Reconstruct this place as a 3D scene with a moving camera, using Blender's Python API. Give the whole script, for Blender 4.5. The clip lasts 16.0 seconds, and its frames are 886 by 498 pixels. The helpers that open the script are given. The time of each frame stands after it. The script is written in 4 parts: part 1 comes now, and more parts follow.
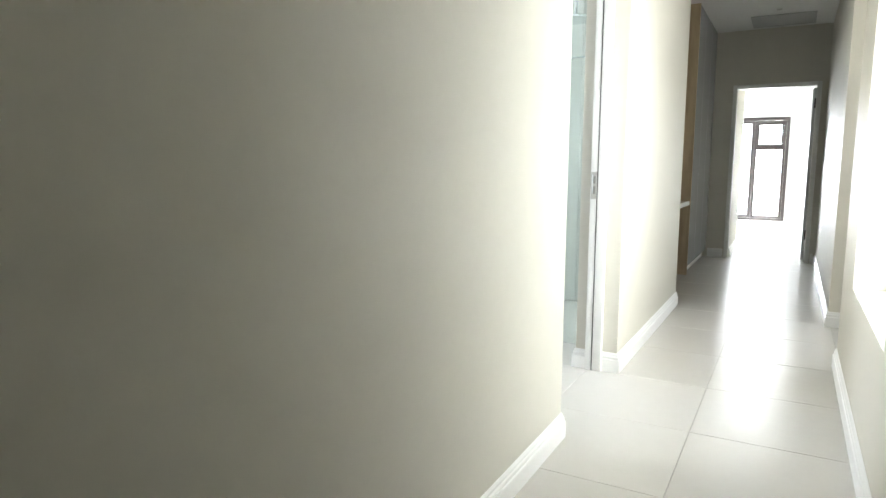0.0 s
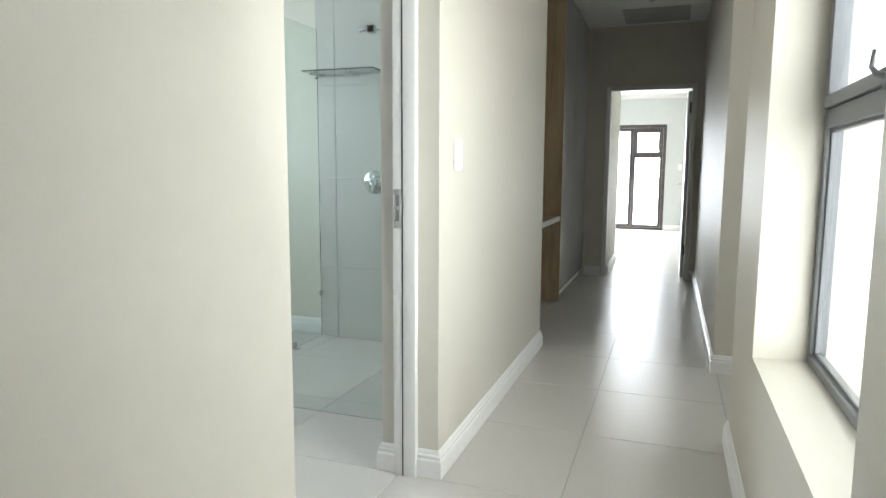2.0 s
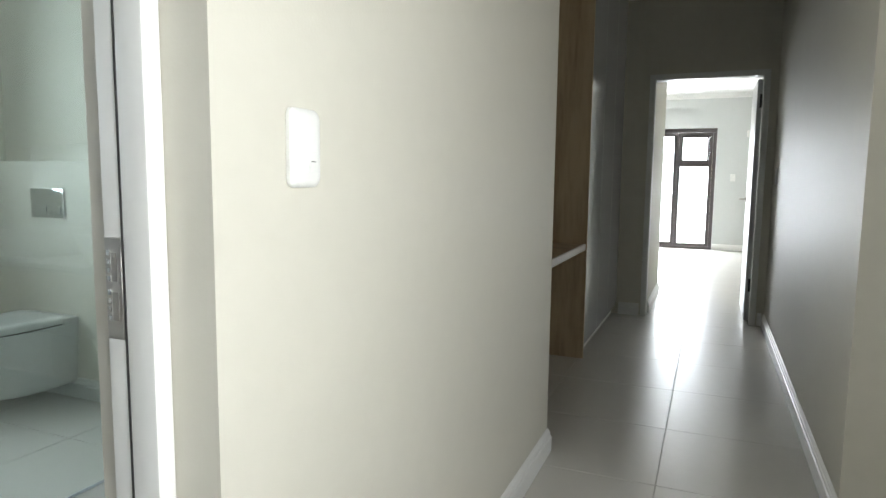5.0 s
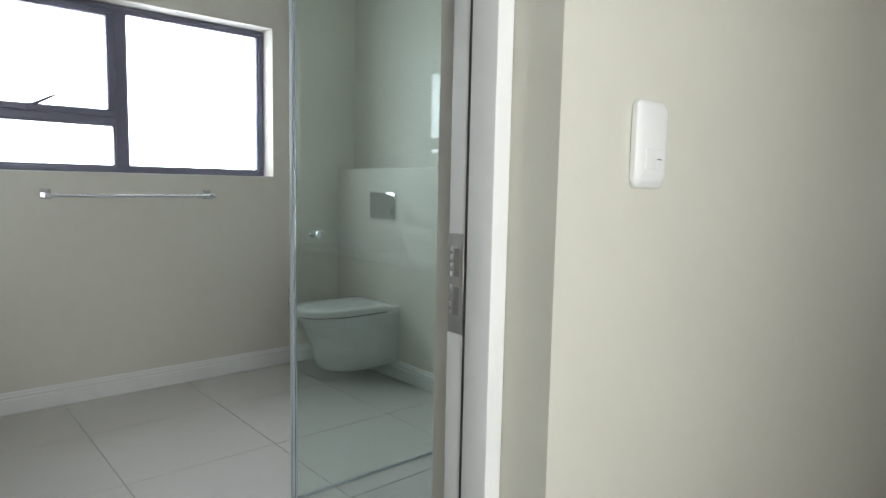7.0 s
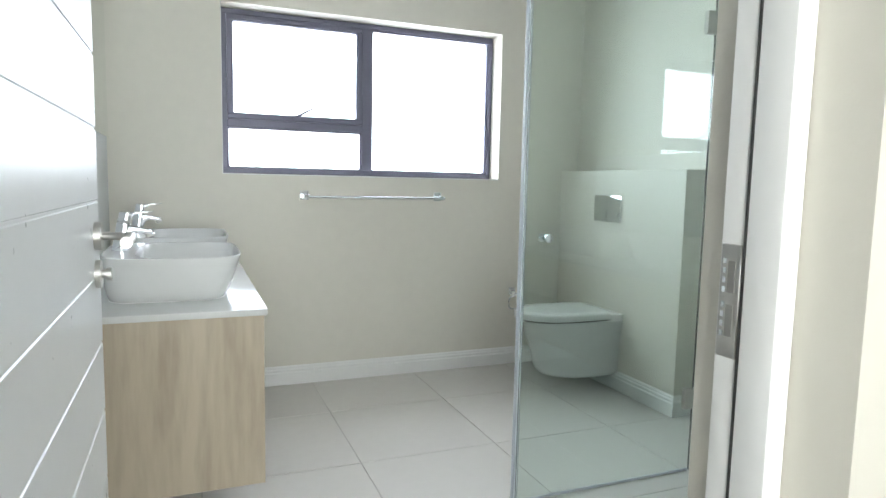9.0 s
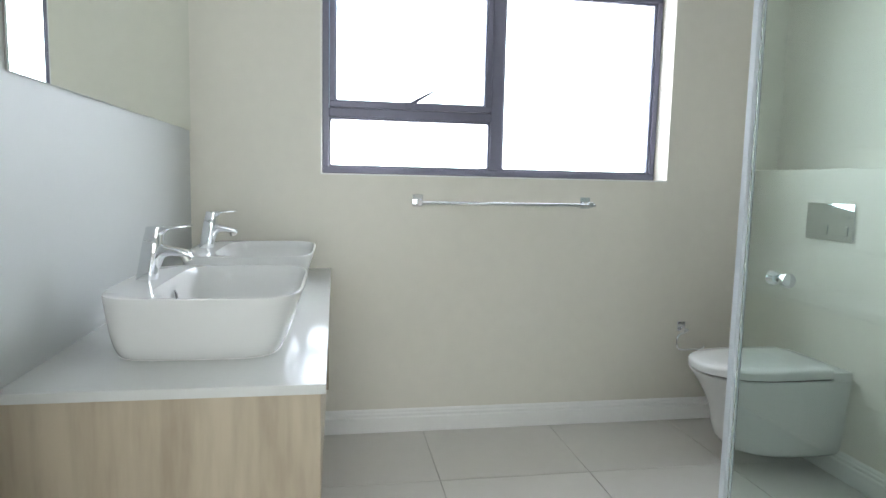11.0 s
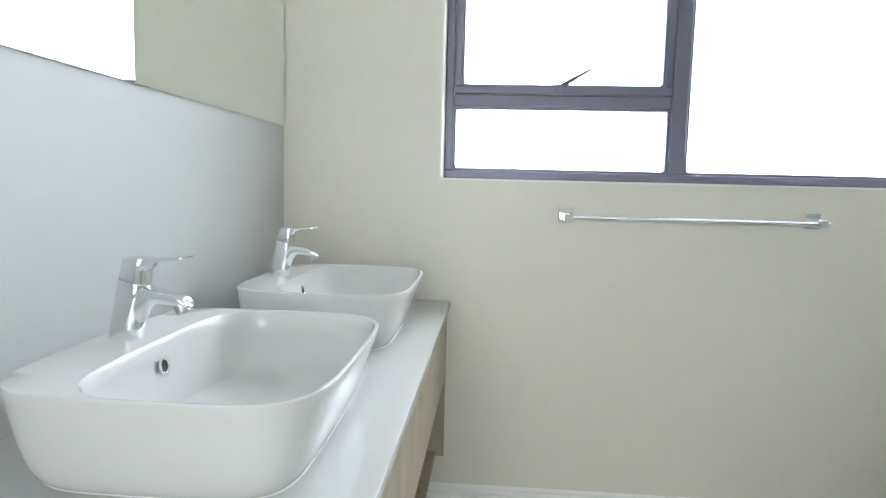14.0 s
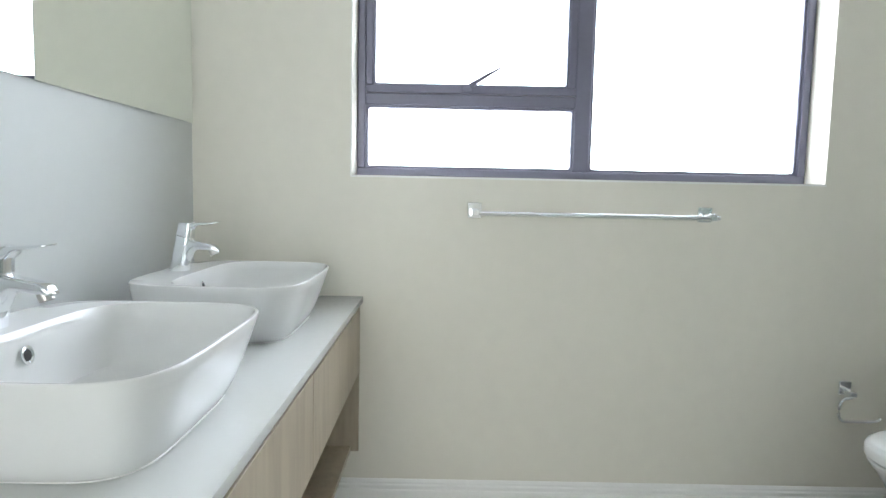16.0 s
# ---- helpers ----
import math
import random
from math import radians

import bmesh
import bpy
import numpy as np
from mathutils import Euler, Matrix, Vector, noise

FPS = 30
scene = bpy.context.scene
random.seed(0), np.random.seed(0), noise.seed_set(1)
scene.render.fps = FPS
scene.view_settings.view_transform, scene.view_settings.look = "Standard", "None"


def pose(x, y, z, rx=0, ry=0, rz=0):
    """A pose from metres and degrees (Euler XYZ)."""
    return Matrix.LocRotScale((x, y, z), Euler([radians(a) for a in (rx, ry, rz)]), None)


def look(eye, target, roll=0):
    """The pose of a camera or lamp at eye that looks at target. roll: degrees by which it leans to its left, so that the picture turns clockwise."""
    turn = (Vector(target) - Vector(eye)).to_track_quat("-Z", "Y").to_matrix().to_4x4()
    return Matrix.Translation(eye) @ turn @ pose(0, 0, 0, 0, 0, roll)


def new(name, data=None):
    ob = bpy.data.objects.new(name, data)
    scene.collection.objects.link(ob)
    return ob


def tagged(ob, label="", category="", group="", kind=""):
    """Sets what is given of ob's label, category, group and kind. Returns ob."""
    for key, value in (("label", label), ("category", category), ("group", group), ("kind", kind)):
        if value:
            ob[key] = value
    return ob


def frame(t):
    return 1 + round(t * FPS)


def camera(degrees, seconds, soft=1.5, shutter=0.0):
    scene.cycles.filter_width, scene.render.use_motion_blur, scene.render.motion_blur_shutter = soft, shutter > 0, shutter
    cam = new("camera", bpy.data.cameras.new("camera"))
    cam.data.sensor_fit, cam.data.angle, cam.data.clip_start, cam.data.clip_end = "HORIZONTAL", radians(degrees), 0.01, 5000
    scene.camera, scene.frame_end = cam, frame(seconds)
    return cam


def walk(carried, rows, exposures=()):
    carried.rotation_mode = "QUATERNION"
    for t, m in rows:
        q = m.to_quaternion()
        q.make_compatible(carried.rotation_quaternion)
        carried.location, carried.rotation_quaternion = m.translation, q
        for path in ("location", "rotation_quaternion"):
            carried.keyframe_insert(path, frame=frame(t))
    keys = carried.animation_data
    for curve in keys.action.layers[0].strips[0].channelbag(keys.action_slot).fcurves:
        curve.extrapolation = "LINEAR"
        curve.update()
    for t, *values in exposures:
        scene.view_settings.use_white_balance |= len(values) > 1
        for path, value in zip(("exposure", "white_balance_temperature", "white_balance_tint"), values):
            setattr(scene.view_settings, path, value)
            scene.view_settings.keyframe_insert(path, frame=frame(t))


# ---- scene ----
cam = camera(70.2, 16.0)
PATH = [
    (0, (0.367, 1.398, 1.123), (-0.591, 3.133, 0.86), 0.2),
    (0.5, (0.349, 1.647, 1.158), (-0.483, 3.447, 0.896), 0.2),
    (1, (0.351, 1.952, 1.16), (-0.379, 3.797, 0.908), 0.3),
    (1.5, (0.395, 2.316, 1.166), (-0.286, 4.181, 0.922), 0.3),
    (2, (0.37, 2.646, 1.153), (-0.302, 4.514, 0.911), 0.3),
    (2.5, (0.338, 2.969, 1.165), (-0.323, 4.842, 0.926), 0.3),
    (3, (0.352, 3.299, 1.177), (-0.292, 5.176, 0.932), 0.4),
    (3.2, (0.362, 3.42, 1.19), (-0.283, 5.297, 0.947), 0.5),
    (5.3, (0.178, 4.149, 1.173), (-0.669, 5.949, 0.97), 0.7),
    (5.5, (0.176, 4.147, 1.173), (-0.761, 5.903, 0.973), 0.8),
    (5.9, (0.152, 4.126, 1.164), (-0.96, 5.777, 0.966), 0.9),
    (6, (0.15, 4.155, 1.168), (-1.012, 5.771, 0.967), 0.9),
    (6.5, (0.119, 4.154, 1.164), (-1.229, 5.618, 0.963), 1.0),
    (7, (0.089, 4.151, 1.158), (-1.408, 5.461, 0.957), 1.2),
    (7.5, (0.067, 4.147, 1.153), (-1.554, 5.3, 0.952), 1.4),
    (8, (0.066, 4.122, 1.156), (-1.653, 5.124, 0.951), 1.3),
    (8.5, (0.066, 4.108, 1.158), (-1.732, 4.963, 0.95), 1.3),
    (9, (0.023, 4.125, 1.158), (-1.821, 4.869, 0.951), 1.2),
    (11.3, (-0.824, 4.379, 1.168), (-2.798, 4.62, 0.955), 1.4),
    (11.5, (-0.89, 4.388, 1.175), (-2.871, 4.557, 0.963), 1.5),
    (12, (-1.091, 4.396, 1.176), (-3.08, 4.413, 0.964), 1.5),
    (12.5, (-1.272, 4.392, 1.17), (-3.26, 4.329, 0.958), 1.5),
    (13, (-1.359, 4.404, 1.171), (-3.345, 4.292, 0.961), 1.5),
    (13.5, (-1.388, 4.432, 1.164), (-3.373, 4.293, 0.96), 1.4),
    (14, (-1.396, 4.475, 1.164), (-3.38, 4.323, 0.963), 1.4),
    (14.5, (-1.396, 4.505, 1.158), (-3.38, 4.347, 0.963), 1.4),
    (15, (-1.398, 4.538, 1.155), (-3.383, 4.398, 0.962), 1.4),
    (15.5, (-1.385, 4.58, 1.149), (-3.374, 4.487, 0.96), 1.3),
    (16, (-1.364, 4.607, 1.138), (-3.355, 4.615, 0.957), 1.2),
]
walk(cam, [(t, look(eye, target, roll)) for t, eye, target, roll in PATH],
     exposures=[(0, 1.25), (0.5, 0.95), (1.0, 0.68), (1.5, 0.5), (2.0, 0.4), (2.5, 0.34), (3.2, 0.17), (5.3, 0.13), (6, -0.07), (7, -0.36), (8, -0.02), (9, 0.36), (11.5, 0.3), (12.5, 0.45), (16, 0.48)])

# ---- world, sun and window light ----
world = bpy.data.worlds.new("world")
scene.world = world
world.use_nodes = True
wn = world.node_tree.nodes
sky = wn.new("ShaderNodeTexSky")
sky.sky_type, sky.sun_disc = "NISHITA", False
sky.sun_elevation, sky.sun_rotation = radians(48), radians(200)
world.node_tree.links.new(sky.outputs[0], wn["Background"].inputs[0])
wn["Background"].inputs[1].default_value = 0.15
sun = bpy.data.lights.new("sun", "SUN")
sun.energy, sun.angle, sun.color = 2.5, radians(0.5), (1, 0.95, 0.88)
sun_ob = new("sun", sun)
sun_ob.matrix_world = look((0, -6, 6.7), (0, 0, 0))


def area(name, place, target, w, h, power, colour):
    la = bpy.data.lights.new(name, "AREA")
    la.shape, la.size, la.size_y, la.energy, la.color = "RECTANGLE", w, h, power, colour
    ob = new(name, la)
    ob.matrix_world = look(place, target)
    return ob


area("window_light_corridor", (1.25, 4.08, 1.45), (0, 4.50, 1.4), 2.3, 2.6, 97, (0.965, 0.99, 0.985))
area("window_light_bath", (-4.1, 5.13, 1.75), (0, 5.13, 1.65), 2.5, 1.7, 95, (0.90, 0.970, 1.085))
area("window_light_bedroom", (-0.5, 16.9, 1.1), (-0.5, 8, 1), 2.4, 2.4, 470, (0.93, 0.985, 1.04))
area("window_light_recess", (2.3, 6.01, 1.5), (0, 6.01, 1.4), 0.9, 1.3, 11, (0.96, 0.99, 1.0))

# ---- plan, in metres ----
XL, XR = -0.413, 0.645          # corridor's two faces
XB, XW = -0.642, -3.547          # bathroom's east and west faces
YS, YN = 3.750, 6.52           # bathroom's south and north faces
Y0, YJ0, YJ1, YB = -1.2, 3.826, 4.778, 6.742
YR0, YR1, YE, YF = 5.488, 6.535, 9.886, 16.2
CEIL = 2.715


# ---- materials ----
def mat(name, colour, rough=0.5, metal=0.0, spread=0.04, size=6.0, bump=0.0, bump_size=60.0, coat=0.0, rough_spread=0.06, random=0.0, spec=0.5):
    """A paint, stone or metal: colour that drifts at two scales, uneven gloss and fine relief."""
    m = bpy.data.materials.new(name)
    m.use_nodes = True
    nt = m.node_tree
    n, l = nt.nodes, nt.links
    b = n["Principled BSDF"]
    co = n.new("ShaderNodeTexCoord")
    big, small = n.new("ShaderNodeTexNoise"), n.new("ShaderNodeTexNoise")
    big.inputs["Scale"].default_value, big.inputs["Detail"].default_value = size / 4, 3
    small.inputs["Scale"].default_value, small.inputs["Detail"].default_value = size * 6, 5
    for t in (big, small):
        l.new(co.outputs["Object"], t.inputs["Vector"])
    add = n.new("ShaderNodeMath")
    add.operation = "ADD"
    l.new(big.outputs["Fac"], add.inputs[0])
    l.new(small.outputs["Fac"], add.inputs[1])
    last = add.outputs[0]
    if random:
        info, mul, plus = n.new("ShaderNodeObjectInfo"), n.new("ShaderNodeMath"), n.new("ShaderNodeMath")
        mul.operation, plus.operation = "MULTIPLY_ADD", "ADD"
        mul.inputs[1].default_value, mul.inputs[2].default_value = random, -random / 2
        l.new(info.outputs["Random"], mul.inputs[0])
        l.new(mul.outputs[0], plus.inputs[0])
        l.new(last, plus.inputs[1])
        last = plus.outputs[0]
    ramp = n.new("ShaderNodeMapRange")
    ramp.inputs["From Min"].default_value, ramp.inputs["From Max"].default_value = 0.6, 1.4
    ramp.inputs["To Min"].default_value, ramp.inputs["To Max"].default_value = 1 - spread, 1 + spread
    l.new(last, ramp.inputs["Value"])
    mix = n.new("ShaderNodeVectorMath")
    mix.operation = "SCALE"
    mix.inputs[0].default_value = colour
    l.new(ramp.outputs[0], mix.inputs["Scale"])
    l.new(mix.outputs[0], b.inputs["Base Color"])
    rr = n.new("ShaderNodeMapRange")
    rr.inputs["To Min"].default_value, rr.inputs["To Max"].default_value = max(0.01, rough - rough_spread), rough + rough_spread
    l.new(small.outputs["Fac"], rr.inputs["Value"])
    l.new(rr.outputs[0], b.inputs["Roughness"])
    b.inputs["Metallic"].default_value = metal
    b.inputs["Coat Weight"].default_value = coat
    b.inputs["Coat Roughness"].default_value = 0.04
    b.inputs["Specular IOR Level"].default_value = spec
    if bump:
        fine, bu = n.new("ShaderNodeTexNoise"), n.new("ShaderNodeBump")
        fine.inputs["Scale"].default_value, fine.inputs["Detail"].default_value = bump_size, 4
        bu.inputs["Strength"].default_value, bu.inputs["Distance"].default_value = bump, 0.002
        l.new(co.outputs["Object"], fine.inputs["Vector"])
        l.new(fine.outputs["Fac"], bu.inputs["Height"])
        l.new(bu.outputs[0], b.inputs["Normal"])
    return m


def wood_mat(name, light, dark, stretch):
    """A laminate with a long grain; stretch scales the pattern along x, y and z."""
    m = bpy.data.materials.new(name)
    m.use_nodes = True
    n, l = m.node_tree.nodes, m.node_tree.links
    b = n["Principled BSDF"]
    co, mp = n.new("ShaderNodeTexCoord"), n.new("ShaderNodeMapping")
    mp.inputs["Scale"].default_value = stretch
    l.new(co.outputs["Object"], mp.inputs["Vector"])
    a, c = n.new("ShaderNodeTexNoise"), n.new("ShaderNodeTexNoise")
    a.inputs["Scale"].default_value, a.inputs["Detail"].default_value, a.inputs["Distortion"].default_value = 1.2, 6, 1.4
    c.inputs["Scale"].default_value, c.inputs["Detail"].default_value = 10, 8
    for t in (a, c):
        l.new(mp.outputs[0], t.inputs["Vector"])
    mix = n.new("ShaderNodeMath")
    mix.operation, mix.inputs[1].default_value = "MULTIPLY_ADD", 0.6
    l.new(c.outputs["Fac"], mix.inputs[0])
    l.new(a.outputs["Fac"], mix.inputs[2])
    r = n.new("ShaderNodeValToRGB")
    e = r.color_ramp.elements
    e[0].position, e[0].color = 0.58, (*dark, 1)
    e[1].position, e[1].color = 0.95, (*light, 1)
    mid = e.new(0.755)
    mid.color = (*[(p * 0.45 + q * 0.55) for p, q in zip(dark, light)], 1)
    l.new(mix.outputs[0], r.inputs["Fac"])
    l.new(r.outputs[0], b.inputs["Base Color"])
    bu = n.new("ShaderNodeBump")
    bu.inputs["Strength"].default_value, bu.inputs["Distance"].default_value = 0.25, 0.001
    l.new(c.outputs["Fac"], bu.inputs["Height"])
    l.new(bu.outputs[0], b.inputs["Normal"])
    b.inputs["Roughness"].default_value = 0.45
    return m


def glass_mat(name, colour, rough=0.0, ior=1.45):
    m = bpy.data.materials.new(name)
    m.use_nodes = True
    b = m.node_tree.nodes["Principled BSDF"]
    b.inputs["Base Color"].default_value = (*colour, 1)
    b.inputs["Roughness"].default_value = rough
    b.inputs["IOR"].default_value = ior
    b.inputs["Transmission Weight"].default_value = 1
    return m


wall_paint = mat("wall_paint", (0.655, 0.63, 0.555), 0.55, spread=0.025, size=3, bump=0.12, bump_size=170, spec=0.35)
bath_paint = mat("bath_wall_paint", (0.76, 0.735, 0.655), 0.5, spread=0.025, size=3, bump=0.12, bump_size=170, spec=0.35)
pale_paint = mat("pale_wall_paint", (0.60, 0.62, 0.61), 0.5, spread=0.02, size=3, bump=0.08, bump_size=170)
ceiling_paint = mat("ceiling_paint", (0.84, 0.84, 0.82), 0.7, spread=0.02, bump=0.1, bump_size=120)
trim_paint = mat("white_trim_paint", (0.86, 0.86, 0.84), 0.35, spread=0.02, size=8, bump=0.05)
frame_paint = mat("door_frame_enamel", (0.80, 0.80, 0.78), 0.3, spread=0.02, bump=0.04)
door_paint = mat("door_enamel", (0.68, 0.695, 0.70), 0.30, spread=0.01)
gloss_white = mat("gloss_cupboard_white", (0.62, 0.64, 0.66), 0.13, spread=0.015, coat=0.4, rough_spread=0.03)
tile_mat = mat("porcelain_floor_tile", (0.655, 0.635, 0.595), 0.24, spread=0.02, size=3, random=0.35, rough_spread=0.02)
grout_mat = mat("grout", (0.45, 0.43, 0.395), 0.85, spread=0.08, size=20, bump=0.5, bump_size=200)
wall_tile_mat = mat("shower_wall_tile", (0.62, 0.62, 0.58), 0.22, spread=0.03, size=5, random=0.2)
# Charcoal lifted towards blue: the window's glare is mixed into the colour.
alu_mat = mat("charcoal_aluminium_with_glare", (0.16, 0.16, 0.22), 0.4, metal=0.2, spread=0.06, size=12, bump=0.1, bump_size=400)
alu_grey = mat("grey_aluminium", (0.17, 0.18, 0.19), 0.38, metal=0.2, spread=0.06, size=12, bump=0.1, bump_size=400)
alu_brown = mat("bronze_aluminium", (0.085, 0.07, 0.07), 0.4, metal=0.2, spread=0.06, size=12)
chrome = mat("chrome", (0.82, 0.84, 0.86), 0.07, metal=1, spread=0.01, rough_spread=0.02)
steel = mat("brushed_steel", (0.55, 0.54, 0.51), 0.32, metal=1, spread=0.05, size=40, bump=0.1, bump_size=300)
ceramic = mat("white_ceramic", (0.73, 0.735, 0.725), 0.03, spread=0.008, rough_spread=0.01)
stone_top = mat("white_engineered_stone", (0.62, 0.635, 0.62), 0.16, spread=0.015, size=14, rough_spread=0.03, coat=0.05)
plastic = mat("white_plastic", (0.82, 0.82, 0.80), 0.3, spread=0.01)
# Also painted shade: the vanity's finger gap and the slit under the toilet lid.
dark_parts_and_shade = mat("black_seal_and_gap_shade", (0.05, 0.048, 0.045), 0.6)
mirror_mat = mat("mirror_silver", (0.86, 0.9, 0.87), 0.0, metal=1, spread=0.0, rough_spread=0.004)
seal_mat = mat("clear_plastic_seal", (0.66, 0.71, 0.76), 0.3, spread=0.03)
vanity_wood = wood_mat("pale_oak_laminate", (0.47, 0.405, 0.305), (0.35, 0.29, 0.215), (4.6, 4.6, 0.6))
cupboard_wood = wood_mat("oak_laminate", (0.48, 0.375, 0.24), (0.31, 0.225, 0.14), (5, 5, 0.5))
shower_glass_mat = glass_mat("green_safety_glass", (0.885, 0.955, 0.925))
window_glass_mat = glass_mat("window_glass", (0.97, 0.985, 0.98))
ground_mat = mat("pale_paving", (0.42, 0.40, 0.36), 0.8, spread=0.15, size=4, bump=0.4)
# Darker steel that paints the shade of the strike plate's slots.
slot_shade_steel = mat("strike_slot_shade", (0.34, 0.33, 0.31), 0.5, metal=0.8)
# Near-black colour for the shade within the overflow.
hole_shade = mat("hole_shade", (0.02, 0.02, 0.02), 0.6)


# ---- builders ----
def link(name, bm, material, parent=None, label="", smooth=False):
    me = bpy.data.meshes.new(name)
    bmesh.ops.recalc_face_normals(bm, faces=bm.faces)
    if smooth:
        for f in bm.faces:
            f.smooth = True
    bm.to_mesh(me)
    bm.free()
    me.materials.append(material)
    if smooth:
        me.set_sharp_from_angle(angle=radians(38))
    ob = new(name, me)
    if parent is not None:
        ob.parent = parent
        ob.matrix_parent_inverse = Matrix.Translation(-parent.matrix_basis.translation)
    if label:
        tagged(ob, label)
    return ob


def thing(name, place, label, category, kind="", group=""):
    """An empty at a thing's base, which holds its parts."""
    ob = new(name)
    ob.empty_display_size = 0.1
    ob.matrix_basis = Matrix.Translation(place)
    return tagged(ob, label, category, group, kind)


def add_box(bm, lo, hi):
    v = [bm.verts.new((x, y, z)) for x in (lo[0], hi[0]) for y in (lo[1], hi[1]) for z in (lo[2], hi[2])]
    for f in ((0, 1, 3, 2), (4, 6, 7, 5), (0, 4, 5, 1), (2, 3, 7, 6), (0, 2, 6, 4), (1, 5, 7, 3)):
        bm.faces.new([v[i] for i in f])


def part(name, pairs, material, parent=None, label="", bevel=0.0, steps=1):
    """One mesh out of boxes, each given by two corners, with soft edges."""
    bm = bmesh.new()
    for lo, hi in pairs:
        add_box(bm, [min(a, b) for a, b in zip(lo, hi)], [max(a, b) for a, b in zip(lo, hi)])
    if bevel:
        bmesh.ops.bevel(bm, geom=bm.edges[:], offset=bevel, segments=steps, profile=0.6, affect="EDGES")
    return link(name, bm, material, parent, label, smooth=bool(bevel))


def tube_bm(points, radius, sides=14, bm=None):
    """A tube along a line of points; radius may be one number or one for each point."""
    bm = bm or bmesh.new()
    pts = [Vector(p) for p in points]
    rad = radius if isinstance(radius, (list, tuple)) else [radius] * len(pts)
    t0 = (pts[1] - pts[0]).normalized()
    up = Vector((0, 0, 1)) if abs(t0.z) < 0.9 else Vector((0, 1, 0))
    rings = []
    for i, p in enumerate(pts):
        t = (pts[min(i + 1, len(pts) - 1)] - pts[max(i - 1, 0)]).normalized()
        s = t.cross(up).normalized()
        u = s.cross(t).normalized()
        rings.append([bm.verts.new(p + rad[i] * (math.cos(2 * math.pi * (k + 0.5) / sides) * s + math.sin(2 * math.pi * (k + 0.5) / sides) * u)) for k in range(sides)])
    for a, b in zip(rings, rings[1:]):
        for k in range(sides):
            bm.faces.new([a[k], a[(k + 1) % sides], b[(k + 1) % sides], b[k]])
    bm.faces.new(rings[0][::-1])
    bm.faces.new(rings[-1])
    return bm


def loft_bm(rings, cap_start=True, cap_end=True, bm=None):
    bm = bm or bmesh.new()
    vs = [[bm.verts.new(p) for p in r] for r in rings]
    n = len(rings[0])
    for a, b in zip(vs, vs[1:]):
        for k in range(n):
            bm.faces.new([a[k], a[(k + 1) % n], b[(k + 1) % n], b[k]])
    if cap_start:
        bm.faces.new(vs[0][::-1])
    if cap_end:
        bm.faces.new(vs[-1])
    return bm


def round_rect(x0, x1, y0, y1, r, z, n=7, dz=None):
    """A ring of points round a rectangle with rounded corners; dz(x, y) lifts it."""
    out = []
    for cx, cy, a0 in ((x1 - r, y1 - r, 0), (x0 + r, y1 - r, 90), (x0 + r, y0 + r, 180), (x1 - r, y0 + r, 270)):
        for k in range(n):
            a = radians(a0 + 90 * k / (n - 1))
            x, y = cx + r * math.cos(a), cy + r * math.sin(a)
            out.append((x, y, z + (dz(x, y) if dz else 0)))
    return out


def wall(name, axis, p0, p1, a0, a1, z0, z1, openings=(), material=None, kind="structure"):
    """A wall between p0 and p1 across, from a0 to a1 along, with openings (a, a, z, z)."""
    us = sorted({a0, a1, *[o[0] for o in openings], *[o[1] for o in openings]})
    vs = sorted({z0, z1, *[o[2] for o in openings], *[o[3] for o in openings]})
    full = {}
    for i in range(len(us) - 1):
        for j in range(len(vs) - 1):
            u, v = (us[i] + us[i + 1]) / 2, (vs[j] + vs[j + 1]) / 2
            full[i, j] = not any(o[0] < u < o[1] and o[2] < v < o[3] for o in openings)
    bm, made = bmesh.new(), {}

    def vert(p, u, v):
        key = (p, u, v)
        if key not in made:
            made[key] = bm.verts.new((p, u, v) if axis == "x" else (u, p, v))
        return made[key]

    for (i, j), on in full.items():
        if not on:
            continue
        ua, ub, va, vb = us[i], us[i + 1], vs[j], vs[j + 1]
        for p in (p0, p1):
            bm.faces.new([vert(p, ua, va), vert(p, ub, va), vert(p, ub, vb), vert(p, ua, vb)])
        for di, dj, e in ((-1, 0, ((ua, va), (ua, vb))), (1, 0, ((ub, va), (ub, vb))), (0, -1, ((ua, va), (ub, va))), (0, 1, ((ua, vb), (ub, vb)))):
            if not full.get((i + di, j + dj), False):
                (c, d), (g, h) = e
                bm.faces.new([vert(p0, c, d), vert(p0, g, h), vert(p1, g, h), vert(p1, c, d)])
    ob = link(name, bm, material or wall_paint)
    return tagged(ob, kind=kind)


SKIRT = [(0, 0.001), (0.018, 0.001), (0.018, 0.066), (0.0165, 0.071), (0.0125, 0.0735), (0.0125, 0.080), (0.0135, 0.084), (0.0125, 0.088), (0.0085, 0.092), (0.0080, 0.099), (0.0045, 0.105), (0.002, 0.108), (0, 0.108)]


